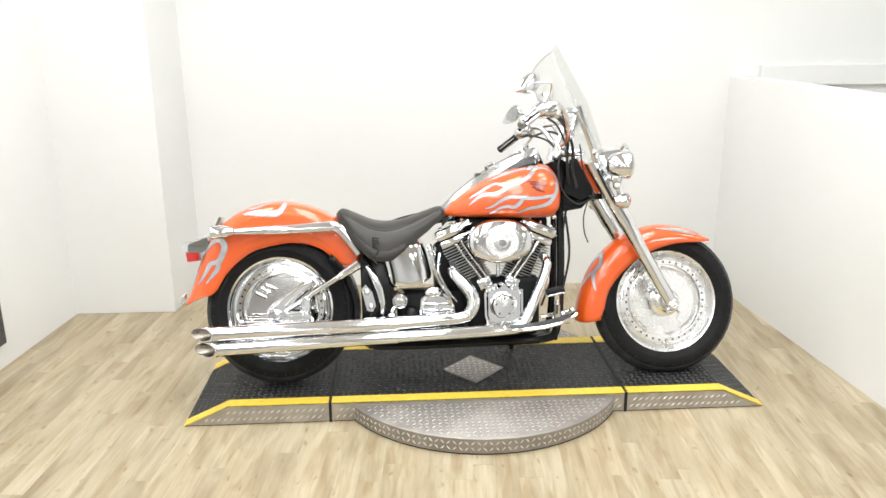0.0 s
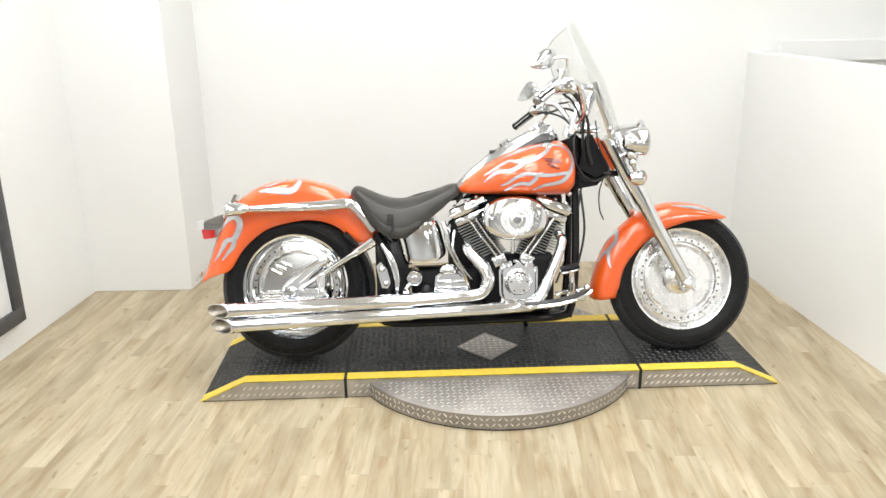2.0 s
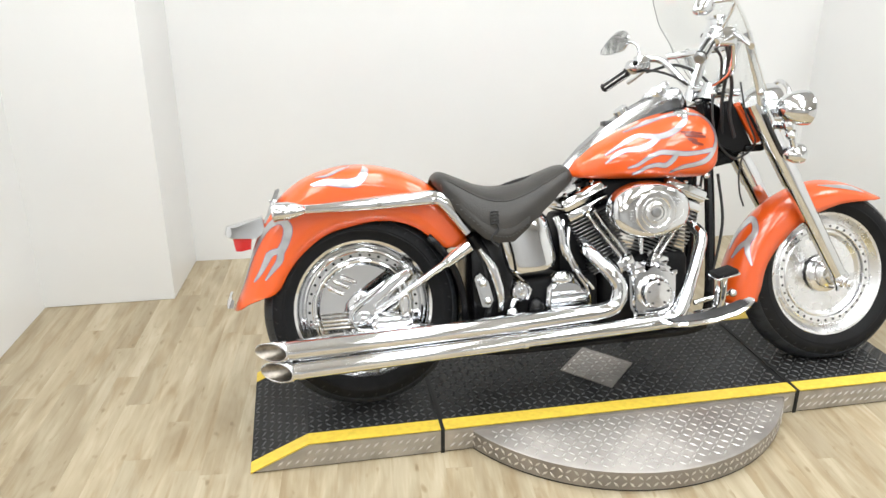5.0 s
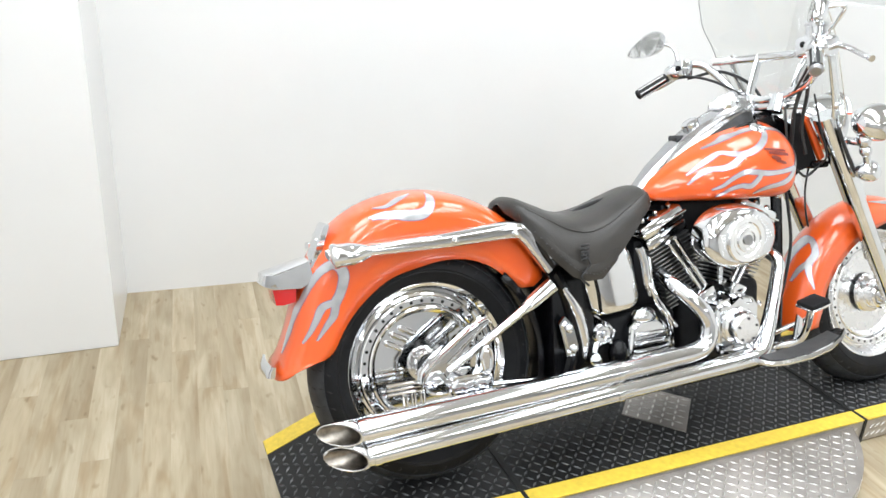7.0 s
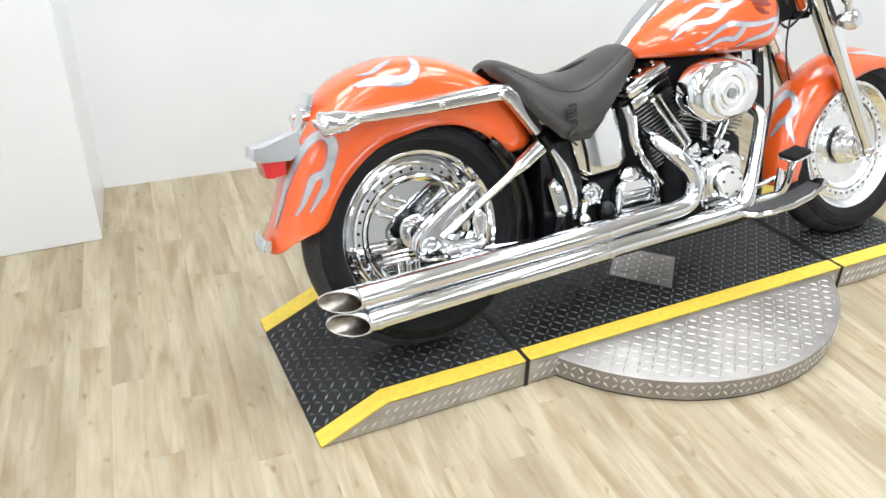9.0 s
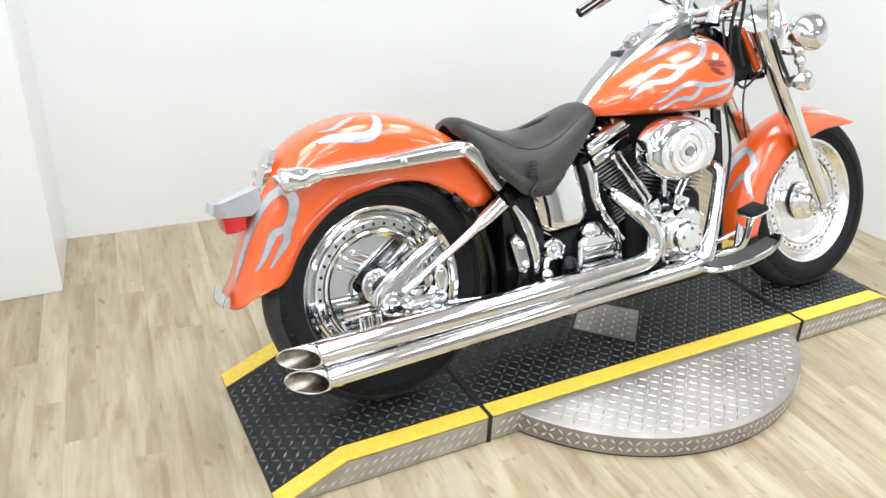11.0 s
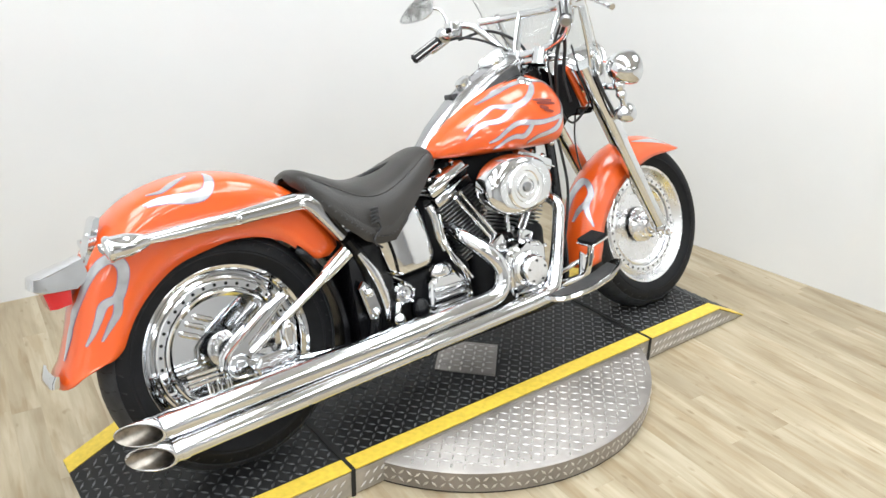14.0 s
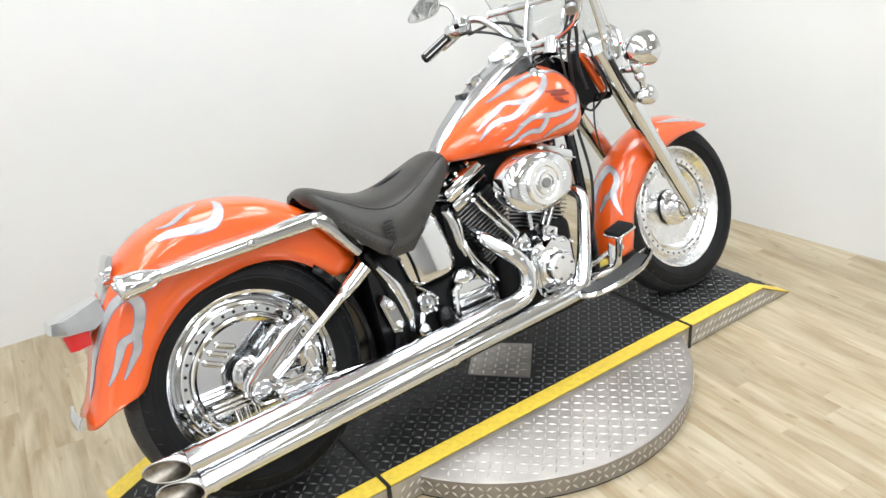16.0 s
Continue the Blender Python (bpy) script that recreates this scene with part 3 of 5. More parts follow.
def wheel(name, cx, cz, r, tyre_w, rim_r, slots):
    """A disc wheel in the plane y = 0: tyre, rim, dished disc with rivets, hub."""
    c = (cx, 0, cz)
    h = tyre_w / 2
    prof = [(rim_r - 0.004, h * 0.62), (rim_r + 0.01, h * 0.80), (rim_r + 0.035, h * 0.97), (r - 0.055, h), (r - 0.03, h * 0.88), (r - 0.012, h * 0.62), (r - 0.003, h * 0.3),
            (r, 0), (r - 0.003, -h * 0.3), (r - 0.012, -h * 0.62), (r - 0.03, -h * 0.88), (r - 0.055, -h), (rim_r + 0.035, -h * 0.97), (rim_r + 0.01, -h * 0.80), (rim_r - 0.004, -h * 0.62)]
    tyre = part("tyre", lathe(prof, c, seg=72, closed=True), RUBBER, None, "black road tyre with grooved tread")
    for k in (-1, 1):
        lathe_ring = [(rim_r + 0.030, k * h * 0.985), (rim_r + 0.033, k * (h * 0.985 + 0.0012)), (rim_r + 0.036, k * h * 0.985)]
        part("sidewall_ring", lathe(lathe_ring, c, seg=72, closed=True), RUBBER, tyre)
    band = [(r - 0.026, h * 0.86), (r - 0.0115, h * 0.62), (r - 0.0024, h * 0.3), (r + 0.0006, 0), (r - 0.0024, -h * 0.3), (r - 0.0115, -h * 0.62), (r - 0.026, -h * 0.86), (r - 0.030, -h * 0.80), (r - 0.006, 0), (r - 0.030, h * 0.80)]
    part("tread_band", lathe(band, c, seg=72, closed=True), TREAD_RUBBER, tyre, "dusty grey tyre tread")
    grooves = bmesh.new()
    for k in range(40):
        a = 2 * math.pi * k / 40
        for s in (-1, 1):
            pts = []
            for u, tw in ((0.12, 0.0), (0.45, 0.035), (0.75, 0.03), (0.93, 0.075)):
                y = s * h * u
                rr = curve(abs(y), [0, h * 0.3, h * 0.62, h * 0.88, h], [r, r - 0.003, r - 0.012, r - 0.03, r - 0.055]) - 0.0012
                b = a + tw + (0.08 if s > 0 else 0)
                pts.append((cx + rr * math.cos(b), y, cz + rr * math.sin(b)))
            tube(pts, 0.0028, seg=5, smooth=2, bm=grooves)
    part("tread_groove", grooves, GAP_BLACK, tyre)
    metal = DISC if slots else SATIN
    lip = [(rim_r - 0.010, h * 0.56), (rim_r - 0.006, h * 0.66), (rim_r + 0.002, h * 0.71), (rim_r + 0.006, h * 0.68), (rim_r + 0.005, h * 0.55), (rim_r - 0.006, h * 0.40),
           (rim_r - 0.006, -h * 0.40), (rim_r + 0.005, -h * 0.55), (rim_r + 0.006, -h * 0.68), (rim_r + 0.002, -h * 0.71), (rim_r - 0.006, -h * 0.66), (rim_r - 0.010, -h * 0.56), (rim_r - 0.022, -h * 0.30), (rim_r - 0.022, h * 0.30)]
    dish = part(name, lathe([(0.0001, 0.008), (0.05, 0.008), (0.10, 0.008), (0.139, 0.0084), (0.145, 0.016), (0.149, 0.0215), (0.153, 0.0225), (0.157, 0.0205), (0.159, 0.012), (0.161, 0.012), (0.1625, 0.025), (0.165, 0.0275), (0.181, 0.0275), (0.1835, 0.026),
                             (0.186, 0.012), (0.192, 0.010), (0.202, 0.017), (rim_r - 0.010, 0.030), (rim_r - 0.010, -0.020),
                             (0.188, -0.026), (0.182, -0.034), (0.156, -0.030), (0.15, -0.02), (0.12, -0.017), (0.06, -0.022), (0.05, -0.03), (0.0001, -0.03)], c, seg=96), metal, bike, "mirror-polished solid disc wheel" if slots else "satin-polished solid disc wheel", flat_angle=12)
    tyre.parent = dish
    part("rim", lathe(lip, c, seg=96, closed=True), metal, dish, "polished rim lip")
    for k in range(36):
        a = 2 * math.pi * k / 36
        p = (cx + 0.173 * math.cos(a), -0.0272, cz + 0.173 * math.sin(a))
        part("rivet", lathe([(0.0048, 0), (0.0046, 0.0012), (0.0034, 0.0022), (0.0001, 0.0026)], p, seg=8), BLACK if slots else FIN, dish)
    if slots:
        for base in (2.25, 2.25 + 2.094, 2.25 - 2.094):
            for k in (-1, 0, 1):
                o = Vector((math.cos(base), 0, math.sin(base)))
                s = Vector((-o.z, 0, o.x))
                m = Vector(c) + o * (0.104 - 0.004 * abs(k)) + s * (0.027 * k)
                run = o * 0.91 + s * 0.41
                a, b = m - run * 0.021, m + run * 0.021
                bm = tube([(a.x, -0.009, a.z), (b.x, -0.009, b.z)], 0.0085, seg=12, smooth=0, caps=False)
                ball((a.x, -0.009, a.z), 0.0085, seg=10, bm=bm), ball((b.x, -0.009, b.z), 0.0085, seg=10, bm=bm)
                part("rib", bm, DISC, dish)
    return dish


rear_wheel = wheel("rear_wheel", 0, TYRE_R, TYRE_R, 0.140, 0.220, True)
front_wheel = wheel("front_wheel", WHEELBASE, TYRE_R, TYRE_R + 0.003, 0.130, 0.220, False)

# hubs
part("hub", lathe([(0.048, 0.004), (0.047, 0.016), (0.042, 0.022), (0.038, 0.040), (0.034, 0.046), (0.0001, 0.048)], (0, 0, TYRE_R), seg=40), POLISHED, rear_wheel)
part("hub", lathe([(0.068, 0.018), (0.066, 0.034), (0.052, 0.040), (0.050, 0.074), (0.044, 0.080), (0.030, 0.081), (0.028, 0.10), (0.0001, 0.10)], (WHEELBASE, 0, TYRE_R), seg=36), POLISHED, front_wheel)
part("brake_disc", lathe([(0.146, -0.045), (0.146, -0.05), (0.09, -0.05), (0.09, -0.045)], (WHEELBASE, 0, TYRE_R), seg=48, closed=True), POLISHED, front_wheel)
caliper = part("brake_caliper", slab([(0.03, 0.275), (0.135, 0.275), (0.15, 0.30), (0.14, 0.335), (0.04, 0.335), (0.02, 0.31)], -0.158, -0.10, 0.010, 3), CHROME, bike, "chromed rear brake caliper")
for x in (0.055, 0.085, 0.115):
    part("rib", slab([(x, 0.283), (x + 0.012, 0.283), (x + 0.012, 0.328), (x, 0.328)], -0.163, -0.155, 0.003), CHROME, caliper)
part("brake_slot", tube([(0.118, -0.155, 0.345), (0.114, -0.155, 0.378), (0.124, -0.155, 0.400), (0.138, -0.155, 0.398), (0.142, -0.155, 0.370), (0.136, -0.155, 0.342), (0.126, -0.155, 0.334), (0.118, -0.155, 0.345)], 0.0055, seg=10), CHROME, caliper, "oval chrome loop")
part("slot_plate", slab([(0.116, 0.345), (0.116, 0.390), (0.139, 0.392), (0.137, 0.345)], -0.155, -0.150), POLISHED, caliper)


# ---- fenders ----
def fender(name, cx, cz, a0, a1, r_out, r_in, half, steps=44, label="", bow=1.0, centre=0.0):
    """A crowned mudguard round a wheel; r_out and r_in are (angles, radii)."""
    rings = []
    for i in range(steps + 1):
        a = ell(i / steps, a0, a1)
        ro, ri = spline(a, *r_out), spline(a, *r_in)
        w = half if not hasattr(half, "__len__") else spline(a, *half)
        drop = min(0.052, (ro - ri) * 0.6)
        near, far = w - centre * 0.6, w
        row = []
        for s in (-1, 1):
            w = near if s < 0 else far
            side = [(ri, s * w), (ell(0.5, ri, ro - drop), s * w * 1.0), (ro - drop, s * w * 0.985)]
            crown = [(ro - drop * (1 - math.sin(b) ** bow), s * w * 0.985 * math.cos(b) ** bow) for b in (0.15, 0.4, 0.7, 1.0, 1.25, 1.45)]
            row.append(side + crown)
        line = row[0] + [(ro, 0.0)] + row[1][::-1]
        cut = max(0.0, a - 150) / 24 * 10 if bow < 1 else 0.0
        ring = []
        for r, y in line:
            b = radians(a - cut * (ro - r) / (ro - ri))
            ring.append((cx + r * math.cos(b), y + centre, cz + r * math.sin(b)))
        rings.append(ring)
    ob = part(name, loft(rings, closed=False, caps=False), ORANGE, bike, label)
    md = ob.modifiers.new("thickness", "SOLIDIFY")
    md.thickness, md.offset = 0.004, -1
    return ob


rear_fender = fender("rear_fender", 0, 0.30, 172, 34, ([31, 45, 60, 80, 95, 110, 125, 140, 155, 167, 174], [0.44, 0.468, 0.480, 0.482, 0.477, 0.463, 0.435, 0.399, 0.378, 0.384, 0.402]),
                     ([34, 37, 41, 46, 53, 63, 75, 91, 107, 120, 134, 153, 165, 174], [0.385, 0.357, 0.345, 0.343, 0.345, 0.340, 0.327, 0.306, 0.297, 0.286, 0.278, 0.273, 0.290, 0.335]), ([31, 115, 145, 174], [0.087, 0.087, 0.088, 0.091]), label="glossy orange rear fender", centre=0.008, bow=0.78)
front_fender = fender("front_fender", WHEELBASE, TYRE_R, 59.5, 190, ([57, 70, 85, 100, 115, 130, 145, 160, 175, 190], [0.336, 0.338, 0.342, 0.350, 0.356, 0.362, 0.368, 0.374, 0.385, 0.398]),
                      ([57, 62, 70, 80, 100, 115, 130, 145, 165, 180, 190], [0.335, 0.315, 0.295, 0.280, 0.262, 0.257, 0.257, 0.262, 0.278, 0.285, 0.305]), 0.082, label="glossy orange front fender")
front_fender.matrix_basis = Matrix.Translation((-0.002, -0.005, -0.019))
bpy.context.view_layer.update()
crown_strokes = [
    [(-0.121, 0.367, 0.001), (-0.083, 0.365, 0.006), (-0.040, 0.356, 0.007), (-0.004, 0.352, 0.007), (0.024, 0.358, 0.008), (0.041, 0.380, 0.009), (0.049, 0.417, 0.007), (0.045, 0.448, 0.001)],
    [(-0.104, 0.404, 0.001), (-0.071, 0.396, 0.004), (-0.035, 0.420, 0.006), (0.005, 0.449, 0.001)],
    [(-0.114, 0.358, 0.001), (-0.082, 0.362, 0.006), (-0.051, 0.360, 0.006)],
]
flames(rear_fender, [[(x, 0.424 + (u - 0.405) * 0.72, w * 1.2) for x, u, w in st] for st in crown_strokes], aim=(0, 0.6, -0.8))
rear_strokes = [
    [(-0.282, 0.412, 0.001), (-0.261, 0.469, 0.005), (-0.218, 0.550, 0.007), (-0.180, 0.607, 0.008), (-0.148, 0.634, 0.009), (-0.127, 0.633, 0.010), (-0.117, 0.609, 0.010), (-0.126, 0.571, 0.009), (-0.141, 0.541, 0.010)],
    [(-0.137, 0.546, 0.008), (-0.165, 0.537, 0.008), (-0.181, 0.506, 0.006), (-0.197, 0.476, 0.004), (-0.215, 0.452, 0.001)],
    [(-0.138, 0.545, 0.007), (-0.145, 0.513, 0.007), (-0.161, 0.489, 0.005), (-0.183, 0.456, 0.001)],
    [(-0.208, 0.561, 0.005), (-0.241, 0.518, 0.006), (-0.253, 0.475, 0.004), (-0.277, 0.420, 0.001)],
]
flames(rear_fender, rear_strokes, aim=(0.6, 0.8, 0))
front_strokes = [
    [(1.085, 0.580, 0.001), (1.098, 0.620, 0.004), (1.120, 0.656, 0.006), (1.150, 0.684, 0.007), (1.165, 0.674, 0.006), (1.167, 0.640, 0.006), (1.147, 0.607, 0.006), (1.146, 0.573, 0.005), (1.161, 0.527, 0.001)],
    [(1.147, 0.610, 0.005), (1.119, 0.585, 0.004), (1.094, 0.546, 0.001)],
]
flames(front_fender, [[(x, z, w * 1.5) for x, z, w in st] for st in front_strokes], aim=(0.55, 0.8, -0.2))
top_strokes = [[(1.62, 0.650, 0.001), (1.67, 0.646, 0.004), (1.72, 0.640, 0.006), (1.755, 0.632, 0.005), (1.785, 0.620, 0.001)]]
on_surface(front_fender, top_strokes, "flame", SILVER, 0.0016, label="silver painted flame")
part("fender_tip", slab([(1.818, 0.598), (1.842, 0.594), (1.862, 0.580), (1.852, 0.575), (1.826, 0.581)], -0.02, 0.02, 0.004), CHROME, front_fender, "chrome tip")
part("fender_tip", loft([[(-0.411 + k, y, 0.366 + k * 0.45), (-0.408 + k, y * 1.01, 0.380 + k * 0.4), (-0.400 + k, y, 0.394 + k * 0.35), (-0.394 + k, y * 0.97, 0.392 + k * 0.35), (-0.400 + k, y * 0.96, 0.364 + k * 0.45)] for y, k in ((-0.052, 0.008), (-0.046, 0.003), (-0.030, -0.001), (0.008, -0.004), (0.032, -0.003), (0.044, 0))]), CHROME, rear_fender, "chrome fender tip")

# fender strut with the rear signal
strut_line = [(-0.244, 0.671, 0.010), (-0.14, 0.674, 0.0135), (-0.04, 0.676, 0.0165), (0.06, 0.678, 0.019), (0.16, 0.682, 0.0205), (0.235, 0.685, 0.022), (0.262, 0.683, 0.022), (0.284, 0.665, 0.022), (0.319, 0.617, 0.020), (0.350, 0.570, 0.017)]


def strut_bar(y):
    """A pressed bar with a crowned face that follows the strut's line."""
    rows = []
    for k, (x, z, h) in enumerate(strut_line):
        a, b = strut_line[max(k - 1, 0)], strut_line[min(k + 1, len(strut_line) - 1)]
        d = Vector((b[0] - a[0], 0, b[1] - a[1])).normalized()
        up = Vector((-d.z, 0, d.x))
        ring = []
        for q in range(28):
            w = 2 * math.pi * q / 28
            c, e = math.cos(w), math.sin(w)
            ring.append(Vector((x, y + 0.021 * math.copysign(abs(c) ** 0.8, c), z)) + up * (h * math.copysign(abs(e) ** 0.5, e)))
        rows.append(ring)
    return loft(rows)


strut = part("fender_strut", strut_bar(-0.103), CHROME, bike, "long chrome fender strut")
part("fender_strut", strut_bar(0.103), CHROME, bike, "long chrome fender strut")
for x in (0.075, 0.245):
    part("bolt", lathe([(0.009, 0), (0.009, 0.004), (0.006, 0.008), (0.0001, 0.009)], (x, -0.1235, 0.680), seg=10), CHROME, strut)
for s in (-1, 1):
    back = -0.240 if s < 0 else -0.216
    sig = part("rear_signal", lathe([(0.027, 0), (0.0295, 0.004), (0.0295, 0.010), (0.0275, 0.013), (0.027, 0.045), (0.022, 0.068), (0.014, 0.090), (0.0001, 0.098)], (back, s * 0.135, 0.676), (1, 0, 0.03), 28), CHROME, bike, "chrome bullet rear turn signal")
    part("lens", lathe([(0.0001, -0.004), (0.014, -0.003), (0.024, -0.001), (0.024, 0.004), (0.0001, 0.004)], (back, s * 0.135, 0.676), (1, 0, 0.03), 20), POLISHED, sig)
    part("stem", tube([(back + 0.04, s * 0.135, 0.676), (back + 0.05, s * 0.10, 0.676)], 0.010, smooth=0), CHROME, sig)

# tail lamp
tail = part("tail_lamp", loft([[(-0.393 + q, y, 0.594), (-0.386 + q, y, 0.619), (-0.275, y, 0.645), (-0.27, y, 0.600), (-0.30, y, 0.581), (-0.380 + q, y, 0.584)] for y, q in ((-0.047, 0.03), (-0.042, 0.006), (-0.025, 0), (0.025, 0), (0.042, 0.006), (0.047, 0.03))]), CHROME, bike, "chrome tail lamp with visor")
part("lens", loft([[(-0.374 + q, y, 0.590), (-0.312, y, 0.586), (-0.318, y, 0.548), (-0.368 + q, y, 0.543)] for y, q in ((-0.042, 0.02), (-0.036, 0.004), (0, 0), (0.036, 0.004), (0.042, 0.02))]), RED_LENS, tail, "red lens")
plate = part("plate_bracket", loft([[(-0.272, y, 0.625), (-0.228, y, 0.722), (-0.220, y, 0.727), (-0.214, y, 0.723), (-0.256, y, 0.620)] for y in (-0.034, -0.030, 0.030, 0.034)]), CHROME, bike, "chrome bracket above the tail lamp")
part("stud", ball((-0.247, -0.020, 0.688), 0.004), CHROME, plate)
for x0, x1 in ((-0.165, -0.125), (-0.110, -0.085), (-0.075, -0.055), (-0.045, -0.005), (0.010, 0.050)):
    on_surface(rear_fender, [[(ell(k / 3, x0, x1), 0.222, 0.0055) for k in range(4)]], "top_trim", CHROME, 0.004, aim=(0, 0.25, -0.97), label="small chrome trim on the fender crown")

# ---- swing arm and frame ----
for s in (-1, 1):
    arm = part("swing_arm", slab([(-0.048, 0.315), (-0.041, 0.347), (-0.018, 0.371), (0.10, 0.447), (0.155, 0.470), (0.165, 0.452), (0.075, 0.378), (0.045, 0.345), (0.055, 0.30), (0.03, 0.275), (-0.02, 0.28)], s * 0.104 - 0.013, s * 0.104 + 0.013, 0.007, 3), CHROME, bike, "chromed swing arm end casting")
    part("raised_rim", tube([(0.150, s * 0.117, 0.462), (0.10, s * 0.118, 0.438), (-0.008, s * 0.118, 0.362), (-0.032, s * 0.118, 0.338), (-0.036, s * 0.118, 0.312), (-0.018, s * 0.118, 0.288), (0.024, s * 0.118, 0.283)], 0.0048, seg=8, smooth=4), CHROME, arm)
    part("inner_rib", tube([(0.140, s * 0.117, 0.442), (0.080, s * 0.118, 0.396), (0.034, s * 0.118, 0.360)], 0.0042, seg=8, smooth=3), CHROME, arm)
    part("upper_bar", tube([(0.035, s * 0.118, 0.338), (0.16, s * 0.120, 0.413), (0.26, s * 0.121, 0.474), (0.275, s * 0.121, 0.483), (0.35, s * 0.122, 0.53)], [0.0095, 0.0115, 0.0135, 0.018, 0.021], smooth=4), CHROME, arm)
    part("axle_boss", lathe([(0.030, 0), (0.030, 0.006), (0.027, 0.009), (0.016, 0.010), (0.014, 0.017), (0.0001, 0.019)], (0.0, s * 0.112, 0.315), (0, s, 0), 24), CHROME, arm)
    part("lower_bar", tube([(0.03, s * 0.1, 0.285), (0.32, s * 0.11, 0.262)], 0.010, smooth=0), CHROME, arm)
    for k in range(3):
        part("adjuster_rib", tube([(-0.125, s * 0.085, 0.288 + 0.012 * k), (-0.03, s * 0.085, 0.288 + 0.012 * k)], 0.0045, seg=8, smooth=0), CHROME, arm)
chassis = part("frame", tube([(0.36, -0.02, 0.60), (0.55, 0, 0.68), (0.9, 0, 0.74), (1.17, 0, 0.88)], 0.03), BLACK, bike, "black steel frame")
for s in (-1, 1):
    part("down_tube", tube([(1.185, s * 0.03, 0.86), (1.20, s * 0.055, 0.70), (1.20, s * 0.075, 0.40), (1.185, s * 0.085, 0.22), (1.13, s * 0.09, 0.172), (0.9, s * 0.1, 0.170), (0.42, s * 0.11, 0.173), (0.37, s * 0.11, 0.22)], 0.017, seg=10, smooth=5), BLACK, chassis)
    part("seat_tube", tube([(0.37, s * 0.11, 0.20), (0.415, s * 0.115, 0.36), (0.40, s * 0.115, 0.48), (0.36, s * 0.112, 0.56)], 0.018, seg=10), BLACK, chassis)
    part("frame_cover", tube([(0.436, s * 0.132, 0.31), (0.438, s * 0.134, 0.37), (0.418, s * 0.134, 0.45), (0.378, s * 0.132, 0.52)], [0.006, 0.013, 0.015, 0.006], squash=0.6), CHROME, chassis, "chrome frame cover")
part("frame_neck", tube([(1.182, 0, 0.93), (1.235, 0, 0.80)], 0.04, smooth=0), BLACK, chassis)
part("neck_gusset", slab([(1.165, 0.83), (1.205, 0.71), (1.30, 0.725), (1.335, 0.76), (1.295, 0.89), (1.22, 0.93), (1.185, 0.92)], -0.045, 0.045, 0.015), BLACK, chassis, "black steering neck cover")
part("skid_plate", box(0.38, 1.19, -0.085, 0.085, 0.160, 0.185, 0.006), CASE_BLACK, chassis)

# inner mudguard ahead of the rear wheel
part("inner_fender", loft([[(q * math.cos(radians(a)), y, 0.315 + q * math.sin(radians(a))) for q, y in ((0.322, -0.084), (0.342, -0.078), (0.346, 0), (0.342, 0.078), (0.322, 0.084))] for a in range(-25, 50, 6)], closed=False, caps=False), BLACK, bike, "black inner fender").modifiers.new("thickness", "SOLIDIFY").thickness = 0.006

part("battery_box", box(0.352, 0.49, -0.112, 0.112, 0.20, 0.56, 0.012), BLACK, bike, "black battery box")

# ---- seat ----
xs = [0.258, 0.266, 0.285, 0.33, 0.40, 0.47, 0.55, 0.63, 0.69, 0.706, 0.714]
top = [0.722, 0.738, 0.747, 0.731, 0.703, 0.692, 0.704, 0.730, 0.747, 0.741, 0.722]
low = [0.708, 0.698, 0.676, 0.622, 0.560, 0.548, 0.590, 0.645, 0.690, 0.700, 0.708]
wid = [0.045, 0.078, 0.108, 0.144, 0.165, 0.166, 0.146, 0.117, 0.092, 0.080, 0.062]
rings = []
for i in range(41):
    x = ell(0.5 - 0.5 * math.cos(math.pi * i / 40), xs[0], xs[-1])
    t, l, w = spline(x, xs, top), spline(x, xs, low), spline(x, xs, wid)
    dish = 0.003 * math.exp(-((x - 0.42) / 0.13) ** 2)
    half = []
    for k in range(12):
        a = math.pi / 2 * k / 12
        y, z = w * math.cos(a) ** 0.72, l + (t - l) * math.sin(a) ** 0.62
        half.append((y, z - dish * max(0.0, 1 - (y / w / 0.8) ** 2)))
    rings.append([(x, -y, z) for y, z in half] + [(x, 0, t - dish)] + [(x, y, z) for y, z in half[::-1]] + [(x, 0, l + 0.02)])
seat = part("seat", loft(rings), LEATHER, bike, "black leather solo seat with skirt", flat_angle=60)
part("seat_skirt", loft([[(x, -w * 1.025, z0), (x, -w * 1.06, ell(0.5, z0, z1)), (x, -w * 1.02, z1), (x, -w * 0.95, z1)] for x, w, z0, z1 in ((0.275, 0.094, 0.684, 0.715), (0.29, 0.112, 0.664, 0.70), (0.34, 0.148, 0.600, 0.645), (0.39, 0.161, 0.552, 0.60), (0.43, 0.165, 0.537, 0.58), (0.48, 0.163, 0.537, 0.58), (0.54, 0.147, 0.578, 0.61))]), LEATHER, seat)
for s in (-1, 1):
    seam = [(x, s * spline(x, xs, wid) * math.cos(0.72) ** 0.72 * 1.004, ell(math.sin(0.72) ** 0.62, spline(x, xs, low), spline(x, xs, top)) + 0.0004) for x in np.linspace(0.272, 0.70, 18)]
    part("seam", tube(seam, 0.0017, seg=6, smooth=2), LEATHER, seat, "raised leather seam")
for k in range(22):
    x = 0.30 + 0.011 * k
    w, z = spline(x, xs, wid) * 1.05, spline(x, xs, low) + 0.012
    part("stitch", tube([(x, -w, z), (x + 0.005, -w, z - 0.002)], 0.0013, seg=5, smooth=0), FIN, seat)
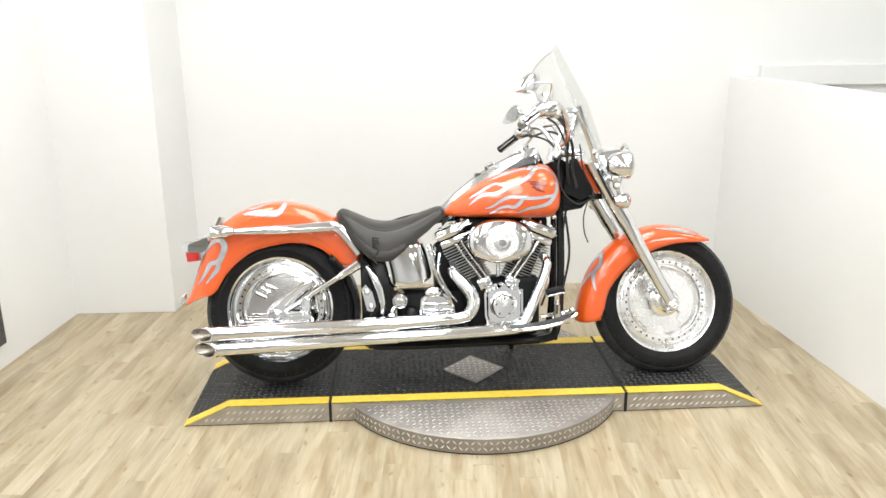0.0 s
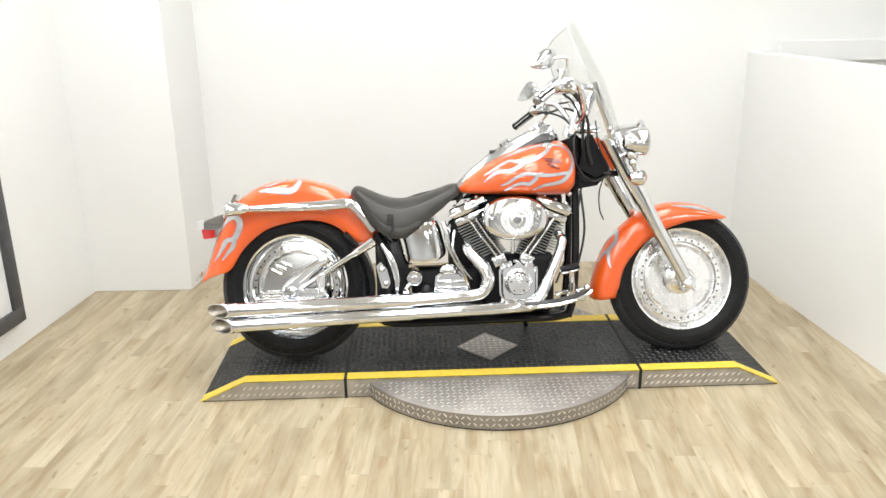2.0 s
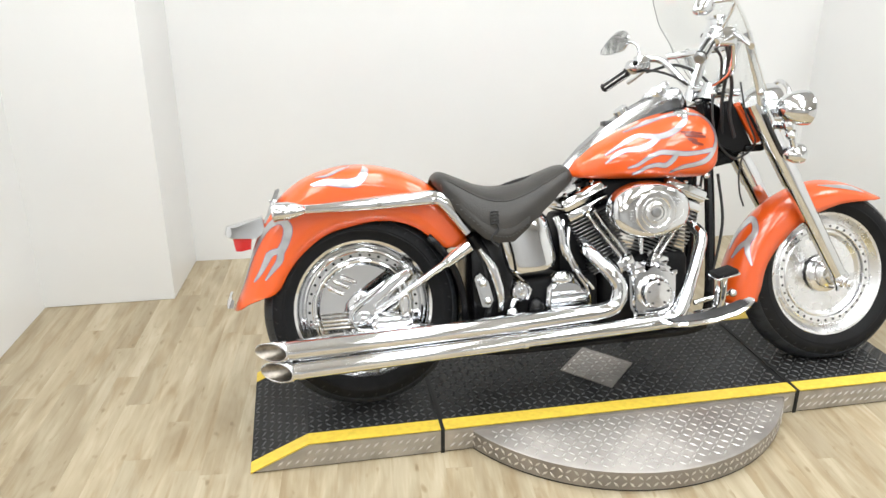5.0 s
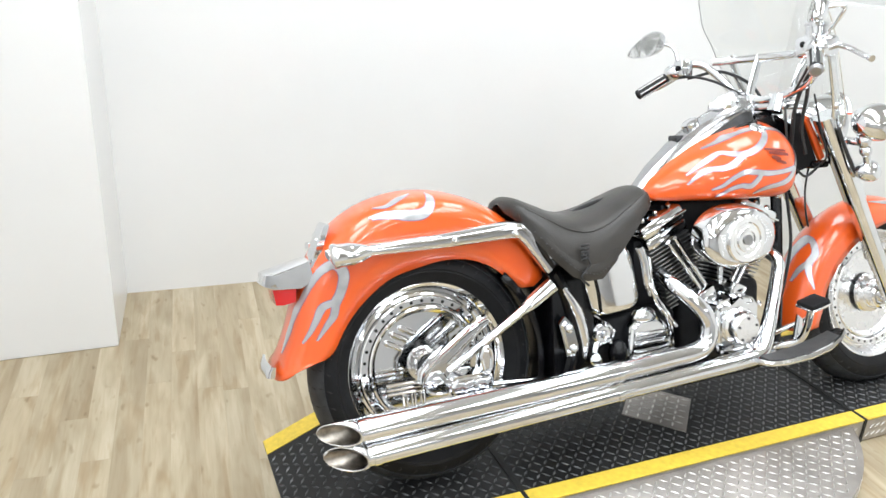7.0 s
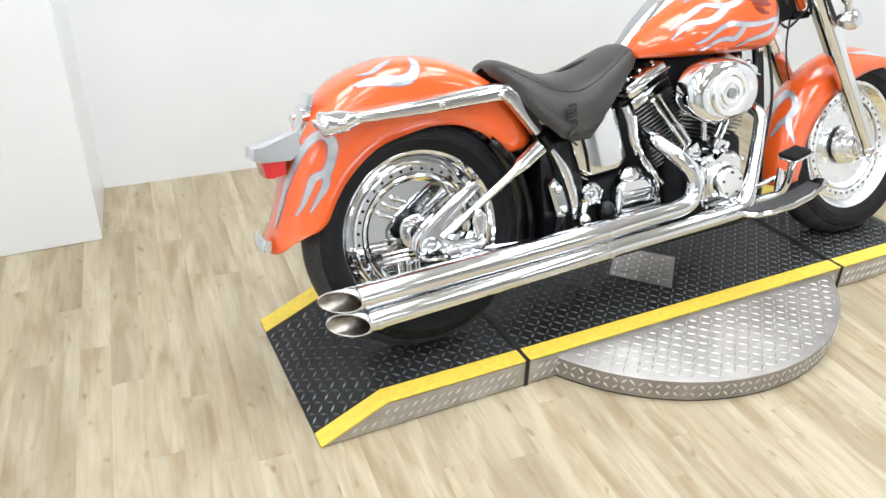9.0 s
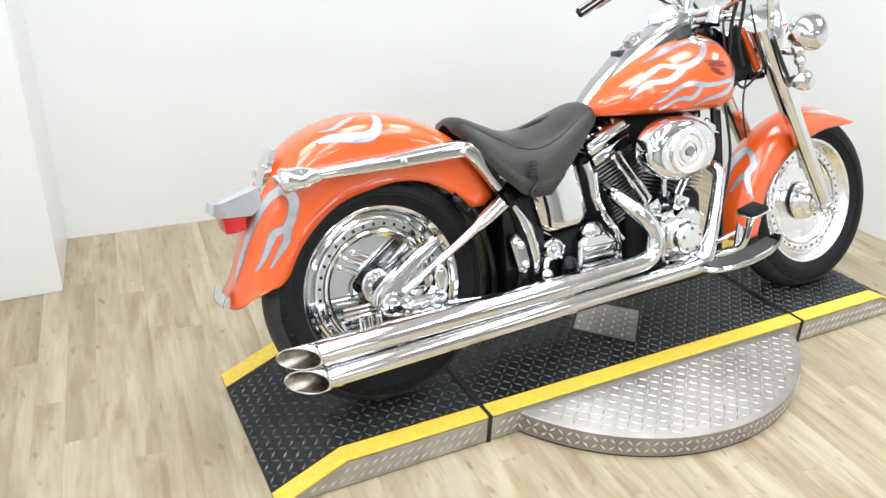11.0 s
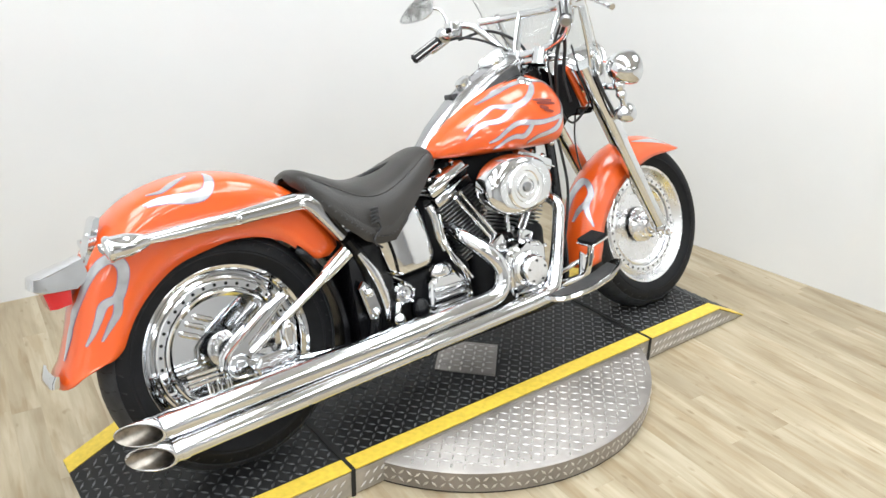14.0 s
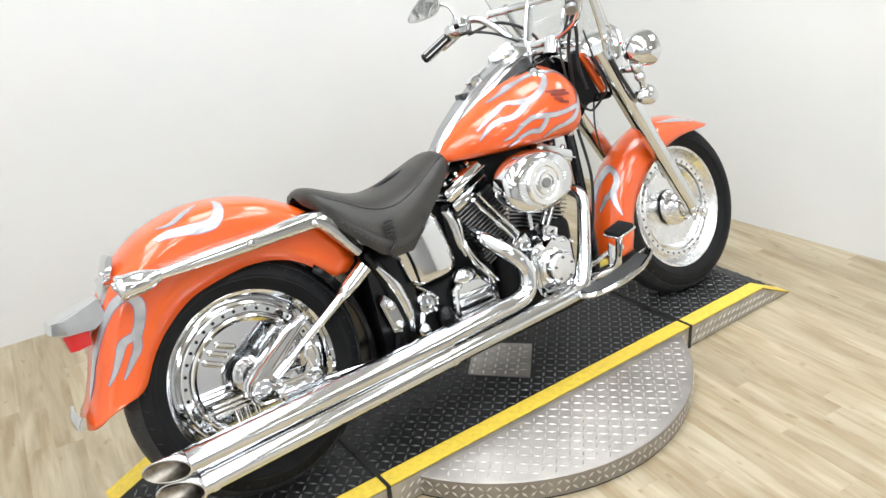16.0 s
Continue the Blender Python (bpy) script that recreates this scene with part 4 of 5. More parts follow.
lace = part("lacing", tube([(0.415, -0.178, 0.615), (0.43, -0.182, 0.585), (0.405, -0.18, 0.555), (0.425, -0.182, 0.53)], 0.0035, seg=6), CABLE, seat, "leather lacing")
for k in range(5):
    z = 0.60 + 0.009 * k
    part("lace_loop", tube([(0.408, -0.176, z), (0.418, -0.182, z + 0.004), (0.432, -0.176, z + 0.001)], 0.0032, seg=6, smooth=3), CABLE, lace)

# ---- tank ----
tx = [0.705, 0.74, 0.80, 0.87, 0.96, 1.05, 1.11, 1.150, 1.177, 1.190]
tt = [0.726, 0.765, 0.812, 0.853, 0.892, 0.917, 0.922, 0.912, 0.883, 0.832]
tb = [0.712, 0.704, 0.700, 0.697, 0.694, 0.692, 0.691, 0.694, 0.715, 0.75]
tw = [0.03, 0.066, 0.105, 0.140, 0.166, 0.178, 0.180, 0.173, 0.155, 0.112]
rings = []
for i in range(41):
    x = ell(0.5 - 0.5 * math.cos(math.pi * i / 40), tx[0], tx[-1])
    t, b, w = spline(x, tx, tt), spline(x, tx, tb), spline(x, tx, tw)
    mid = ell(0.46, b, t)
    ring = []
    for k in range(32):
        a = 2 * math.pi * k / 32
        c, s = math.cos(a), math.sin(a)
        e = 0.82 if s > 0 else 0.55
        yy = w * math.copysign(abs(c) ** 0.8, c)
        zz = mid + (t - mid if s > 0 else mid - b) * math.copysign(abs(s) ** e, s)
        ring.append((x, yy, zz))
    rings.append(ring)
tank = part("fuel_tank", loft(rings), ORANGE, bike, "orange fuel tank with silver flames", flat_angle=60)
bpy.context.view_layer.update()
tank_strokes = [
    [(1.117, 0.809, 0.005), (1.080, 0.814, 0.006), (1.036, 0.814, 0.005), (0.992, 0.805, 0.004), (0.962, 0.799, 0.007), (0.933, 0.788, 0.004), (0.885, 0.774, 0.001)],
    [(1.084, 0.812, 0.005), (1.058, 0.778, 0.007), (1.020, 0.752, 0.008), (0.977, 0.740, 0.008), (0.941, 0.745, 0.007), (0.914, 0.752, 0.005), (0.882, 0.740, 0.006), (0.849, 0.723, 0.004), (0.811, 0.703, 0.001)],
    [(0.975, 0.740, 0.007), (0.940, 0.717, 0.008), (0.910, 0.708, 0.007), (0.875, 0.709, 0.006), (0.849, 0.703, 0.006), (0.831, 0.692, 0.004), (0.810, 0.677, 0.001)],
    [(1.098, 0.812, 0.003), (1.135, 0.802, 0.004), (1.160, 0.768, 0.005), (1.164, 0.722, 0.006), (1.145, 0.680, 0.007), (1.121, 0.658, 0.007), (1.085, 0.648, 0.005), (1.044, 0.643, 0.004), (1.005, 0.632, 0.001)],
    [(1.150, 0.690, 0.006), (1.095, 0.682, 0.005), (1.047, 0.681, 0.006), (1.004, 0.687, 0.006), (0.969, 0.690, 0.006), (0.932, 0.677, 0.005), (0.903, 0.661, 0.004), (0.872, 0.654, 0.001)],
    [(1.024, 0.684, 0.006), (1.010, 0.666, 0.007), (0.988, 0.652, 0.006), (0.959, 0.655, 0.005), (0.930, 0.651, 0.004), (0.909, 0.642, 0.003), (0.889, 0.636, 0.001)],
]
flames(tank, tank_strokes, aim=(0, 0.94, -0.34)), flames(tank, tank_strokes, 1, aim=(0, -0.94, -0.34))
emblem = [[(x0 + (x1 - x0) * k / 3, z - 0.010 * k / 3, h * (0.7 if k in (0, 3) else 1.0)) for k in range(4)] for x0, x1, z, h in ((1.040, 1.112, 0.748, 0.004), (1.052, 1.120, 0.737, 0.005), (1.058, 1.090, 0.725, 0.005), (1.072, 1.110, 0.714, 0.004))]
for row in emblem:
    on_surface(tank, [row], "emblem_bar", DARK_EMBLEM, 0.0028, aim=(0, 0.94, -0.34), label="dark worn emblem bar")
part("tank_lug", ball((1.166, -0.10, 0.702), 0.012), CHROME, tank)

# console with speedometer
rings = []
for x, z, w in ((0.70, 0.735, 0.018), (0.76, 0.795, 0.028), (0.84, 0.858, 0.034), (0.92, 0.908, 0.040), (1.0, 0.946, 0.048), (1.06, 0.972, 0.054), (1.10, 0.975, 0.050), (1.125, 0.945, 0.038), (1.14, 0.905, 0.026)):
    rings.append([(x, y * w, z + dz) for y, dz in ((-1.35, -0.075), (-1.15, -0.022), (-1, -0.006), (-0.8, 0.004), (0, 0.008), (0.8, 0.004), (1, -0.006), (1.15, -0.022), (1.35, -0.075))])
console = part("console", loft(rings), CONSOLE, bike, "chrome tank console with speedometer")
for s in (-1, 1):
    part("console_trim", tube([(0.71, s * 0.026, 0.710), (0.76, s * 0.040, 0.755), (0.84, s * 0.050, 0.812), (0.92, s * 0.058, 0.858), (1.0, s * 0.068, 0.893), (1.06, s * 0.076, 0.915), (1.10, s * 0.070, 0.918)], 0.005, seg=10), BLACK, console, "black console edge")
slope = Vector((-0.55, 0, 0.83)).normalized()
part("speedometer", lathe([(0.046, -0.02), (0.048, 0.006), (0.044, 0.010), (0.041, 0.006), (0.0001, 0.006)], Vector((1.035, 0, 0.972)), slope, 32), CHROME, console, "round speedometer with chrome bezel")
part("dial", lathe([(0.040, 0.0065), (0.040, 0.0075), (0.0001, 0.0075)], Vector((1.035, 0, 0.972)), slope, 32), BOARD_WHITE, console)
part("ignition_switch", lathe([(0.026, -0.01), (0.026, 0.008), (0.015, 0.014), (0.0001, 0.014)], Vector((0.91, 0, 0.912)), Vector((-0.5, 0, 0.85)), 20), CHROME, console)
part("console_light", box(0.845, 0.875, -0.02, 0.02, 0.868, 0.884, 0.004), FIN, console)
bpy.context.view_layer.update()
on_surface(console, [[(0.93, 0.800, 0.005), (0.98, 0.822, 0.011), (1.03, 0.842, 0.015), (1.07, 0.855, 0.016), (1.09, 0.858, 0.010)]], "console_inset", FIN, 0.0015, aim=(0, 0.94, -0.34), label="dark inset of the console side")
for s in (-1, 1):
    part("fuel_cap", lathe([(0.026, -0.012), (0.026, 0.004), (0.021, 0.009), (0.0001, 0.012)], (1.075, s * 0.100, 0.902), (0, s * 0.35, 0.9), 24), CHROME, tank, "chrome fuel cap")

# ---- engine ----
engine = part("engine", box(0.80, 1.11, -0.10, 0.11, 0.19, 0.45, 0.03, 3), CASE_BLACK, bike, "black and chrome V-twin engine")
CRANK = Vector((0.925, 0, 0.216))
for ang in (22.5, -22.5):
    d = Vector((-math.sin(radians(ang)), 0, math.cos(radians(ang))))
    u = Vector((d.z, 0, -d.x))

    def brick(w, dep, h0, h1, bev, off=0.0, y_off=0.0):
        bm = box(-w, w, -dep + y_off, dep + y_off, h0, h1, bev)
        for v in bm.verts:
            v.co = CRANK + u * (v.co.x + off) + Vector((0, v.co.y, 0)) + d * v.co.z
        return bm

    barrel = part("cylinder", brick(0.055, 0.055, 0.16, 0.42, 0.02), CASE_BLACK, engine, "black finned cylinder")
    for k in range(16):
        h = 0.216 + k * 0.0125
        w = 0.073 + 0.004 * math.sin(k)
        part("cooling_fin", brick(w, 0.082, h, h + 0.0042, 0.0012), FIN_EDGE, barrel)
    head = part("cylinder_head", brick(0.076, 0.085, 0.414, 0.446, 0.008), CHROME, engine, "chrome cylinder head")
    part("rocker_cover", brick(0.080, 0.088, 0.448, 0.494, 0.014), CHROME, head, "chrome rocker cover")
    part("rocker_lip", brick(0.084, 0.092, 0.466, 0.473, 0.003), CHROME, head)
    for e in (-0.05, 0.0, 0.05):
        p = CRANK + u * e + d * 0.494
        part("rocker_bolt", lathe([(0.008, 0), (0.008, 0.006), (0.005, 0.009), (0.0001, 0.009)], p + Vector((0, -0.06, 0)), d, 8), CHROME, head)
    sgn = -1 if ang > 0 else 1
    for e0, e1 in ((0.028, 0.046), (0.0, 0.02)):
        a = CRANK + Vector((sgn * 0.030 + sgn * e0 * 0.9, -0.115, 0.215))
        b = CRANK + d * 0.42 + u * (-sgn * 0.030 + sgn * e1) + Vector((0, -0.10, 0))
        part("pushrod_tube", tube([a, b], 0.0072, smooth=0), CHROME, engine, "chrome pushrod tube")
        part("tube_collar", tube([ell(0.45, a, b), ell(0.52, a, b)], 0.0100, smooth=0), CHROME, engine)
    part("tappet_block", brick(0.03, 0.022, 0.20, 0.245, 0.006, off=sgn * -0.030, y_off=-0.115), CHROME, engine, "chrome tappet block")
part("backbone_cover", box(0.76, 1.15, -0.055, 0.055, 0.56, 0.70, 0.02), CASE_BLACK, engine)
part("intake", tube([(0.90, -0.03, 0.56), (0.95, -0.03, 0.56), (1.0, -0.03, 0.56)], 0.03), FIN, engine)
part("spark_plug_cover", tube([(0.925, -0.12, 0.52), (0.925, -0.12, 0.46)], 0.008, smooth=0), CHROME, engine)
# cam cover
cam_outline = [(0.862, 0.30), (0.875, 0.268), (0.94, 0.255), (1.01, 0.268), (1.022, 0.31), (1.022, 0.40), (1.0, 0.425), (0.965, 0.43), (0.94, 0.42), (0.915, 0.432), (0.875, 0.425), (0.860, 0.40)]
cover = part("cam_cover", slab(cam_outline, -0.185, -0.09, 0.014, 3), CHROME, engine, "chrome cam cover")
part("timer_cover", lathe([(0.056, 0.175), (0.056, 0.192), (0.050, 0.198), (0.048, 0.218), (0.043, 0.224), (0.0001, 0.226)], (0.936, 0, 0.352), seg=36), POLISHED, cover, "round polished timer cover")
for k in range(5):
    a = 2 * math.pi * k / 5 + 0.3
    part("screw", lathe([(0.004, 0), (0.004, 0.002), (0.0001, 0.003)], (0.936 + 0.034 * math.cos(a), -0.225, 0.352 + 0.034 * math.sin(a)), seg=8), FIN, cover)
for x, z in ((0.872, 0.28), (1.012, 0.28), (1.012, 0.41), (0.87, 0.41), (0.94, 0.265)):
    part("screw", lathe([(0.007, 0), (0.007, 0.005), (0.0001, 0.006)], (x, -0.185, z), seg=8), CHROME, cover)
# air cleaner
air = []
for k, (f, y) in enumerate(((1.0, -0.145), (1.0, -0.185), (0.985, -0.196), (0.94, -0.204), (0.86, -0.210), (0.72, -0.214), (0.66, -0.214))):
    air.append([(0.927 + 0.132 * f * math.copysign(abs(math.cos(a)) ** 0.9, math.cos(a)), y, 0.616 + 0.088 * f * math.copysign(abs(math.sin(a)) ** 0.9, math.sin(a))) for a in (2 * math.pi * q / 48 for q in range(48))])
cleaner = part("air_cleaner", loft(air), CHROME, engine, "oval chrome air cleaner cover")
part("insert", lathe([(0.068, 0.209), (0.068, 0.219), (0.064, 0.222), (0.050, 0.222), (0.046, 0.219), (0.036, 0.219), (0.034, 0.224), (0.026, 0.225), (0.024, 0.221), (0.0001, 0.222)], (0.93, 0, 0.617), seg=48), POLISHED, cleaner, "polished round insert with plain emblem")
rays = bmesh.new()
for k in range(44):
    a = 2 * math.pi * k / 44
    c0, s0 = math.cos(a), math.sin(a)
    tube([(0.93 + 0.075 * c0, -0.2155, 0.617 + 0.060 * s0), (0.93 + 0.102 * c0, -0.2128, 0.617 + 0.070 * s0)], 0.0009, seg=5, smooth=0, bm=rays)
part("sunburst", rays, POLISHED, cleaner, "fine raised rays round the insert")
part("backing_plate", tube([(0.927, -0.10, 0.616), (0.927, -0.145, 0.616)], 0.075, seg=32, smooth=0), CASE_BLACK, cleaner)
part("insert_emblem", lathe([(0.015, 0.2225), (0.015, 0.2262), (0.012, 0.2268), (0.0001, 0.2268)], (0.93, 0, 0.617), seg=24), FIN_EDGE, cleaner)
# oil tank, transmission, starter
rings = []
for z, xc, f in ((0.438, 0.556, 0.82), (0.446, 0.555, 0.95), (0.46, 0.552, 1.0), (0.505, 0.541, 1.0), (0.55, 0.530, 1.0), (0.58, 0.522, 0.97), (0.592, 0.519, 0.86)):
    rings.append([(xc + 0.098 * f * math.copysign(abs(math.cos(a)) ** 0.5, math.cos(a)), 0.139 * (0.9 + 0.1 * f) * math.copysign(abs(math.sin(a)) ** 0.5, math.sin(a)), z - 0.25 * (xc - 0.54) + 0.16 * 0.098 * math.cos(a)) for a in (2 * math.pi * k / 40 for k in range(40))])
oil = part("oil_tank", loft(rings), CHROME, bike, "chromed horseshoe oil tank", flat_angle=50)
part("oil_tank_band", tube([(0.49, -0.139, 0.44), (0.482, -0.141, 0.50), (0.466, -0.139, 0.565)], 0.004, seg=8), BLACK, oil)
trans = part("transmission", box(0.50, 0.79, -0.09, 0.10, 0.20, 0.40, 0.025, 3), CASE_BLACK, bike, "black transmission with chrome side cover")
gear = part("side_cover", slab([(0.59, 0.275), (0.72, 0.275), (0.745, 0.30), (0.735, 0.355), (0.70, 0.39), (0.64, 0.40), (0.60, 0.37)], -0.128, -0.085, 0.012, 3), CHROME, trans, "chrome ribbed side cover")
for k in range(3):
    part("rib", box(0.605, 0.725, -0.136, -0.126, 0.292 + 0.026 * k, 0.304 + 0.026 * k, 0.004), CHROME, gear)
part("cover_dome", ball((0.655, -0.11, 0.395), 0.035, 1.2, 0.6, 0.8), CHROME, trans)
part("drain_boot", ball((0.56, -0.115, 0.30), 0.032, 0.9, 0.8, 1.3), BLACK, trans)
master = part("master_cylinder", lathe([(0.036, 0.05), (0.036, 0.116), (0.031, 0.123), (0.025, 0.124), (0.022, 0.118), (0.013, 0.118), (0.011, 0.130), (0.0001, 0.132)], (0.512, 0, 0.365), seg=28), CHROME, trans, "round chrome brake reservoir")
for k in range(5):
    a = 2 * math.pi * k / 5 + 0.3
    part("lobe", lathe([(0.006, 0.10), (0.006, 0.126), (0.004, 0.129), (0.0001, 0.130)], (0.512 + 0.029 * math.cos(a), 0, 0.365 + 0.029 * math.sin(a)), seg=10), CHROME, master)
part("outlet", tube([(0.495, -0.11, 0.345), (0.478, -0.118, 0.322), (0.475, -0.12, 0.30)], 0.012, seg=12), CHROME, master)
part("brake_ball", ball((0.475, -0.125, 0.30), 0.022), CHROME, trans)
mech = part("brake_mount", slab([(0.375, 0.335), (0.398, 0.330), (0.412, 0.355), (0.398, 0.415), (0.372, 0.445), (0.354, 0.425)], -0.15, -0.125, 0.008), CHROME, bike, "chrome brake bracket")
part("mount_bolt", ball((0.378, -0.15, 0.415), 0.014), CHROME, mech)
part("mount_bolt", ball((0.392, -0.15, 0.355), 0.012), CHROME, mech)
for pts in ([(0.665, -0.10, 0.585), (0.655, -0.125, 0.52), (0.68, -0.14, 0.44), (0.725, -0.14, 0.37), (0.74, -0.13, 0.30)], [(0.685, -0.10, 0.56), (0.675, -0.12, 0.49), (0.705, -0.135, 0.42), (0.75, -0.135, 0.36)]):
    part("oil_line", tube(pts, 0.0062, seg=10), CHROME, trans, "chrome oil line")
part("coil_cover", box(0.665, 0.78, -0.05, 0.09, 0.38, 0.60, 0.02), CASE_BLACK, trans, "black coil cover")
part("dipstick_tube", tube([(0.635, -0.118, 0.60), (0.648, -0.124, 0.56), (0.655, -0.124, 0.50), (0.672, -0.118, 0.46)], [0.012, 0.012, 0.010, 0.009], seg=12), CHROME, trans)

# ---- exhaust ----
PY = -0.205
upper = part("upper_pipe", tube([(-0.24, PY, 0.276), (0.486, PY, 0.294)], 0.0290, seg=28, smooth=0, caps=False), CHROME, bike, "upper chrome exhaust pipe with slash-cut end")
lower = part("lower_pipe", tube([(-0.23, PY, 0.212), (0.486, PY, 0.238)], 0.0285, seg=28, smooth=0, caps=False), CHROME, bike, "lower chrome exhaust pipe with slash-cut end")


def slash_end(owner, x0, x1, z, r, rise):
    """The slanted open mouth of a pipe, and its dark bore."""
    n = 28
    outer = [[], []]
    for k in range(n):
        a = 2 * math.pi * k / n
        y, dz = PY - r * math.cos(a), r * math.sin(a)
        outer[0].append((x1, y, z + rise + dz))
        outer[1].append((x0 + (x1 - x0) * 0.94 * (0.5 + 0.5 * math.cos(a)), y, z + dz))
    ob = part("mouth", loft(outer, caps=False), CHROME, owner)
    ob.modifiers.new("thickness", "SOLIDIFY").thickness = 0.003
    inner = [[(x, PY + (y - PY) * 0.86, z + rise * f + (zz - z - rise * f) * 0.86) for x, y, zz in ring] for ring, f in ((outer[1], 0), (outer[0], 1))]
    inner.append([(x + 0.12, y, zz) for x, y, zz in inner[-1]])
    bm = loft(inner, caps=False)
    bm.faces.new([v for v in bm.verts][-n:])
    part("bore", bm, BURNT, owner, "heat-stained pipe bore")


slash_end(upper, -0.335, -0.238, 0.2745, 0.029, 0.0015)
slash_end(lower, -0.325, -0.228, 0.2105, 0.0285, 0.0015)
for owner, xz in ((upper, ((-0.225, 0.2763), (0.48, 0.294))), (lower, ((-0.215, 0.2125), (0.48, 0.238)))):
    for x, z in xz:
        part("clamp", tube([(x, PY, z), (x + 0.016, PY, z + 0.0004)], 0.0305, seg=28, smooth=0), CHROME, owner)
part("rear_header", tube([(0.486, PY, 0.294), (0.66, PY, 0.303), (0.745, PY, 0.307), (0.795, PY, 0.325), (0.812, PY + 0.003, 0.375), (0.79, PY + 0.012, 0.425), (0.755, PY + 0.035, 0.465), (0.735, PY + 0.07, 0.488), (0.735, PY + 0.12, 0.50)], [0.026] * 6 + [0.025, 0.023, 0.021], seg=24, smooth=7), CHROME, bike, "chrome rear header pipe")
part("front_header", tube([(0.486, PY, 0.238), (0.75, PY, 0.246), (0.93, PY, 0.252), (1.0, PY + 0.002, 0.262), (1.035, PY + 0.012, 0.30), (1.075, PY + 0.03, 0.38), (1.112, PY + 0.05, 0.460), (1.128, PY + 0.065, 0.512), (1.122, PY + 0.115, 0.535)], [0.026] * 4 + [0.024, 0.0205, 0.020, 0.020, 0.019], seg=24, smooth=7), CHROME, bike, "chrome front header pipe")

# ---- foot controls ----
board_plan = ((0.93, 0.268, -0.275, -0.25), (0.955, 0.266, -0.298, -0.25), (1.0, 0.270, -0.314, -0.253), (1.08, 0.280, -0.326, -0.258), (1.15, 0.298, -0.331, -0.266), (1.19, 0.316, -0.328, -0.276), (1.215, 0.330, -0.318, -0.288))
board = part("floorboard", loft([[(x, y0, z), (x, y1, z), (x, y1, z + 0.010), (x, y0 + 0.002, z + 0.014), (x, y0 - 0.003, z + 0.007)] for x, z, y0, y1 in board_plan]), CHROME, bike, "curved rider footboard with chrome rim")
part("rubber_mat", loft([[(x, y0 + 0.010, z + 0.009), (x, y1 - 0.002, z + 0.009), (x, y1 - 0.002, z + 0.015), (x, y0 + 0.010, z + 0.015)] for x, z, y0, y1 in board_plan[1:-1]]), MAT_RUBBER, board, "black ribbed rubber mat")
part("board_mount", tube([(1.05, -0.21, 0.255), (1.06, -0.10, 0.22)], 0.014, smooth=0), CHROME, board)
pedal = part("brake_pedal", tube([(1.10, -0.16, 0.25), (1.15, -0.22, 0.29), (1.142, -0.265, 0.41)], 0.011), CHROME, bike, "chrome brake pedal with rubber pad")
part("pedal_arm", slab([(1.135, 0.27), (1.175, 0.27), (1.17, 0.345), (1.15, 0.36)], -0.21, -0.195, 0.005), CHROME, pedal)
pad = box(-0.036, 0.036, -0.030, 0.030, -0.006, 0.006, 0.004)
bmesh.ops.transform(pad, matrix=pose(1.132, -0.275, 0.426, 0, -12, 0), verts=pad.verts)
part("pedal_pad", pad, RUBBER, pedal, "black rubber pad")
pt = box(-0.039, 0.039, -0.033, 0.033, -0.004, 0.004, 0.003)
bmesh.ops.transform(pt, matrix=pose(1.134, -0.275, 0.417, 0, -12, 0), verts=pt.verts)
part("pad_plate", pt, CHROME, pedal)
for x, z in ((1.19, 0.30), (1.23, 0.315), (1.21, 0.27)):
    part("linkage", ball((x, -0.17, z), 0.014), CHROME, pedal)
part("linkage_rod", tube([(1.10, -0.15, 0.285), (1.24, -0.15, 0.31)], 0.008, smooth=0), CHROME, pedal)

# ---- fork, lamps, bars ----
for s in (-1, 1):
    top_pt = Vector((1.315, s * 0.125, 0.935))
    end_pt = Vector((WHEELBASE - 0.002, s * 0.116, TYRE_R - 0.002))
    leg = steered(part("fork_leg", tube([ell(0.42, top_pt, end_pt), ell(0.97, top_pt, end_pt)], [0.031, 0.028], seg=22, smooth=0), CHROME, bike, "chrome lower fork leg"))
    part("fork_tube", tube([top_pt, ell(0.43, top_pt, end_pt)], 0.0345, seg=22, smooth=0), CHROME, leg, "chrome fork cover")
    part("axle_clamp", ball(end_pt, 0.032, 1, 0.9, 1.1), CHROME, leg)
    if s < 0:
        part("axle_nut", lathe([(0.019, 0.0), (0.019, 0.010), (0.014, 0.013), (0.014, 0.028), (0.010, 0.032), (0.0001, 0.033)], end_pt + Vector((0.004, -0.024, -0.006)), seg=6), POLISHED, leg, "bright axle nut")
        for dx, dz in ((-0.022, -0.018), (0.024, -0.016)):
            part("pinch_bolt", tube([end_pt + Vector((dx, -0.020, dz)), end_pt + Vector((dx, -0.020, dz - 0.020))], 0.007, seg=8, smooth=0), CHROME, leg)
    part("fender_mount", slab([(1.545, 0.51), (1.60, 0.52), (1.60, 0.47), (1.57, 0.45)], s * 0.093 - 0.006, s * 0.093 + 0.006, 0.004), CHROME, leg)
    part("fork_shroud", slab([(1.272, 0.925), (1.290, 0.932), (1.370, 0.802), (1.350, 0.792)], s * 0.080 - 0.016, s * 0.080 + 0.016, 0.010, 3), ORANGE, leg, "orange fork panel")
for s in (-1, 1):
    part("neck_panel", slab([(1.235, 0.935), (1.265, 0.94), (1.345, 0.785), (1.28, 0.765), (1.21, 0.80)], s * 0.078 - 0.006, s * 0.078 + 0.006, 0.004), CASE_BLACK, chassis)
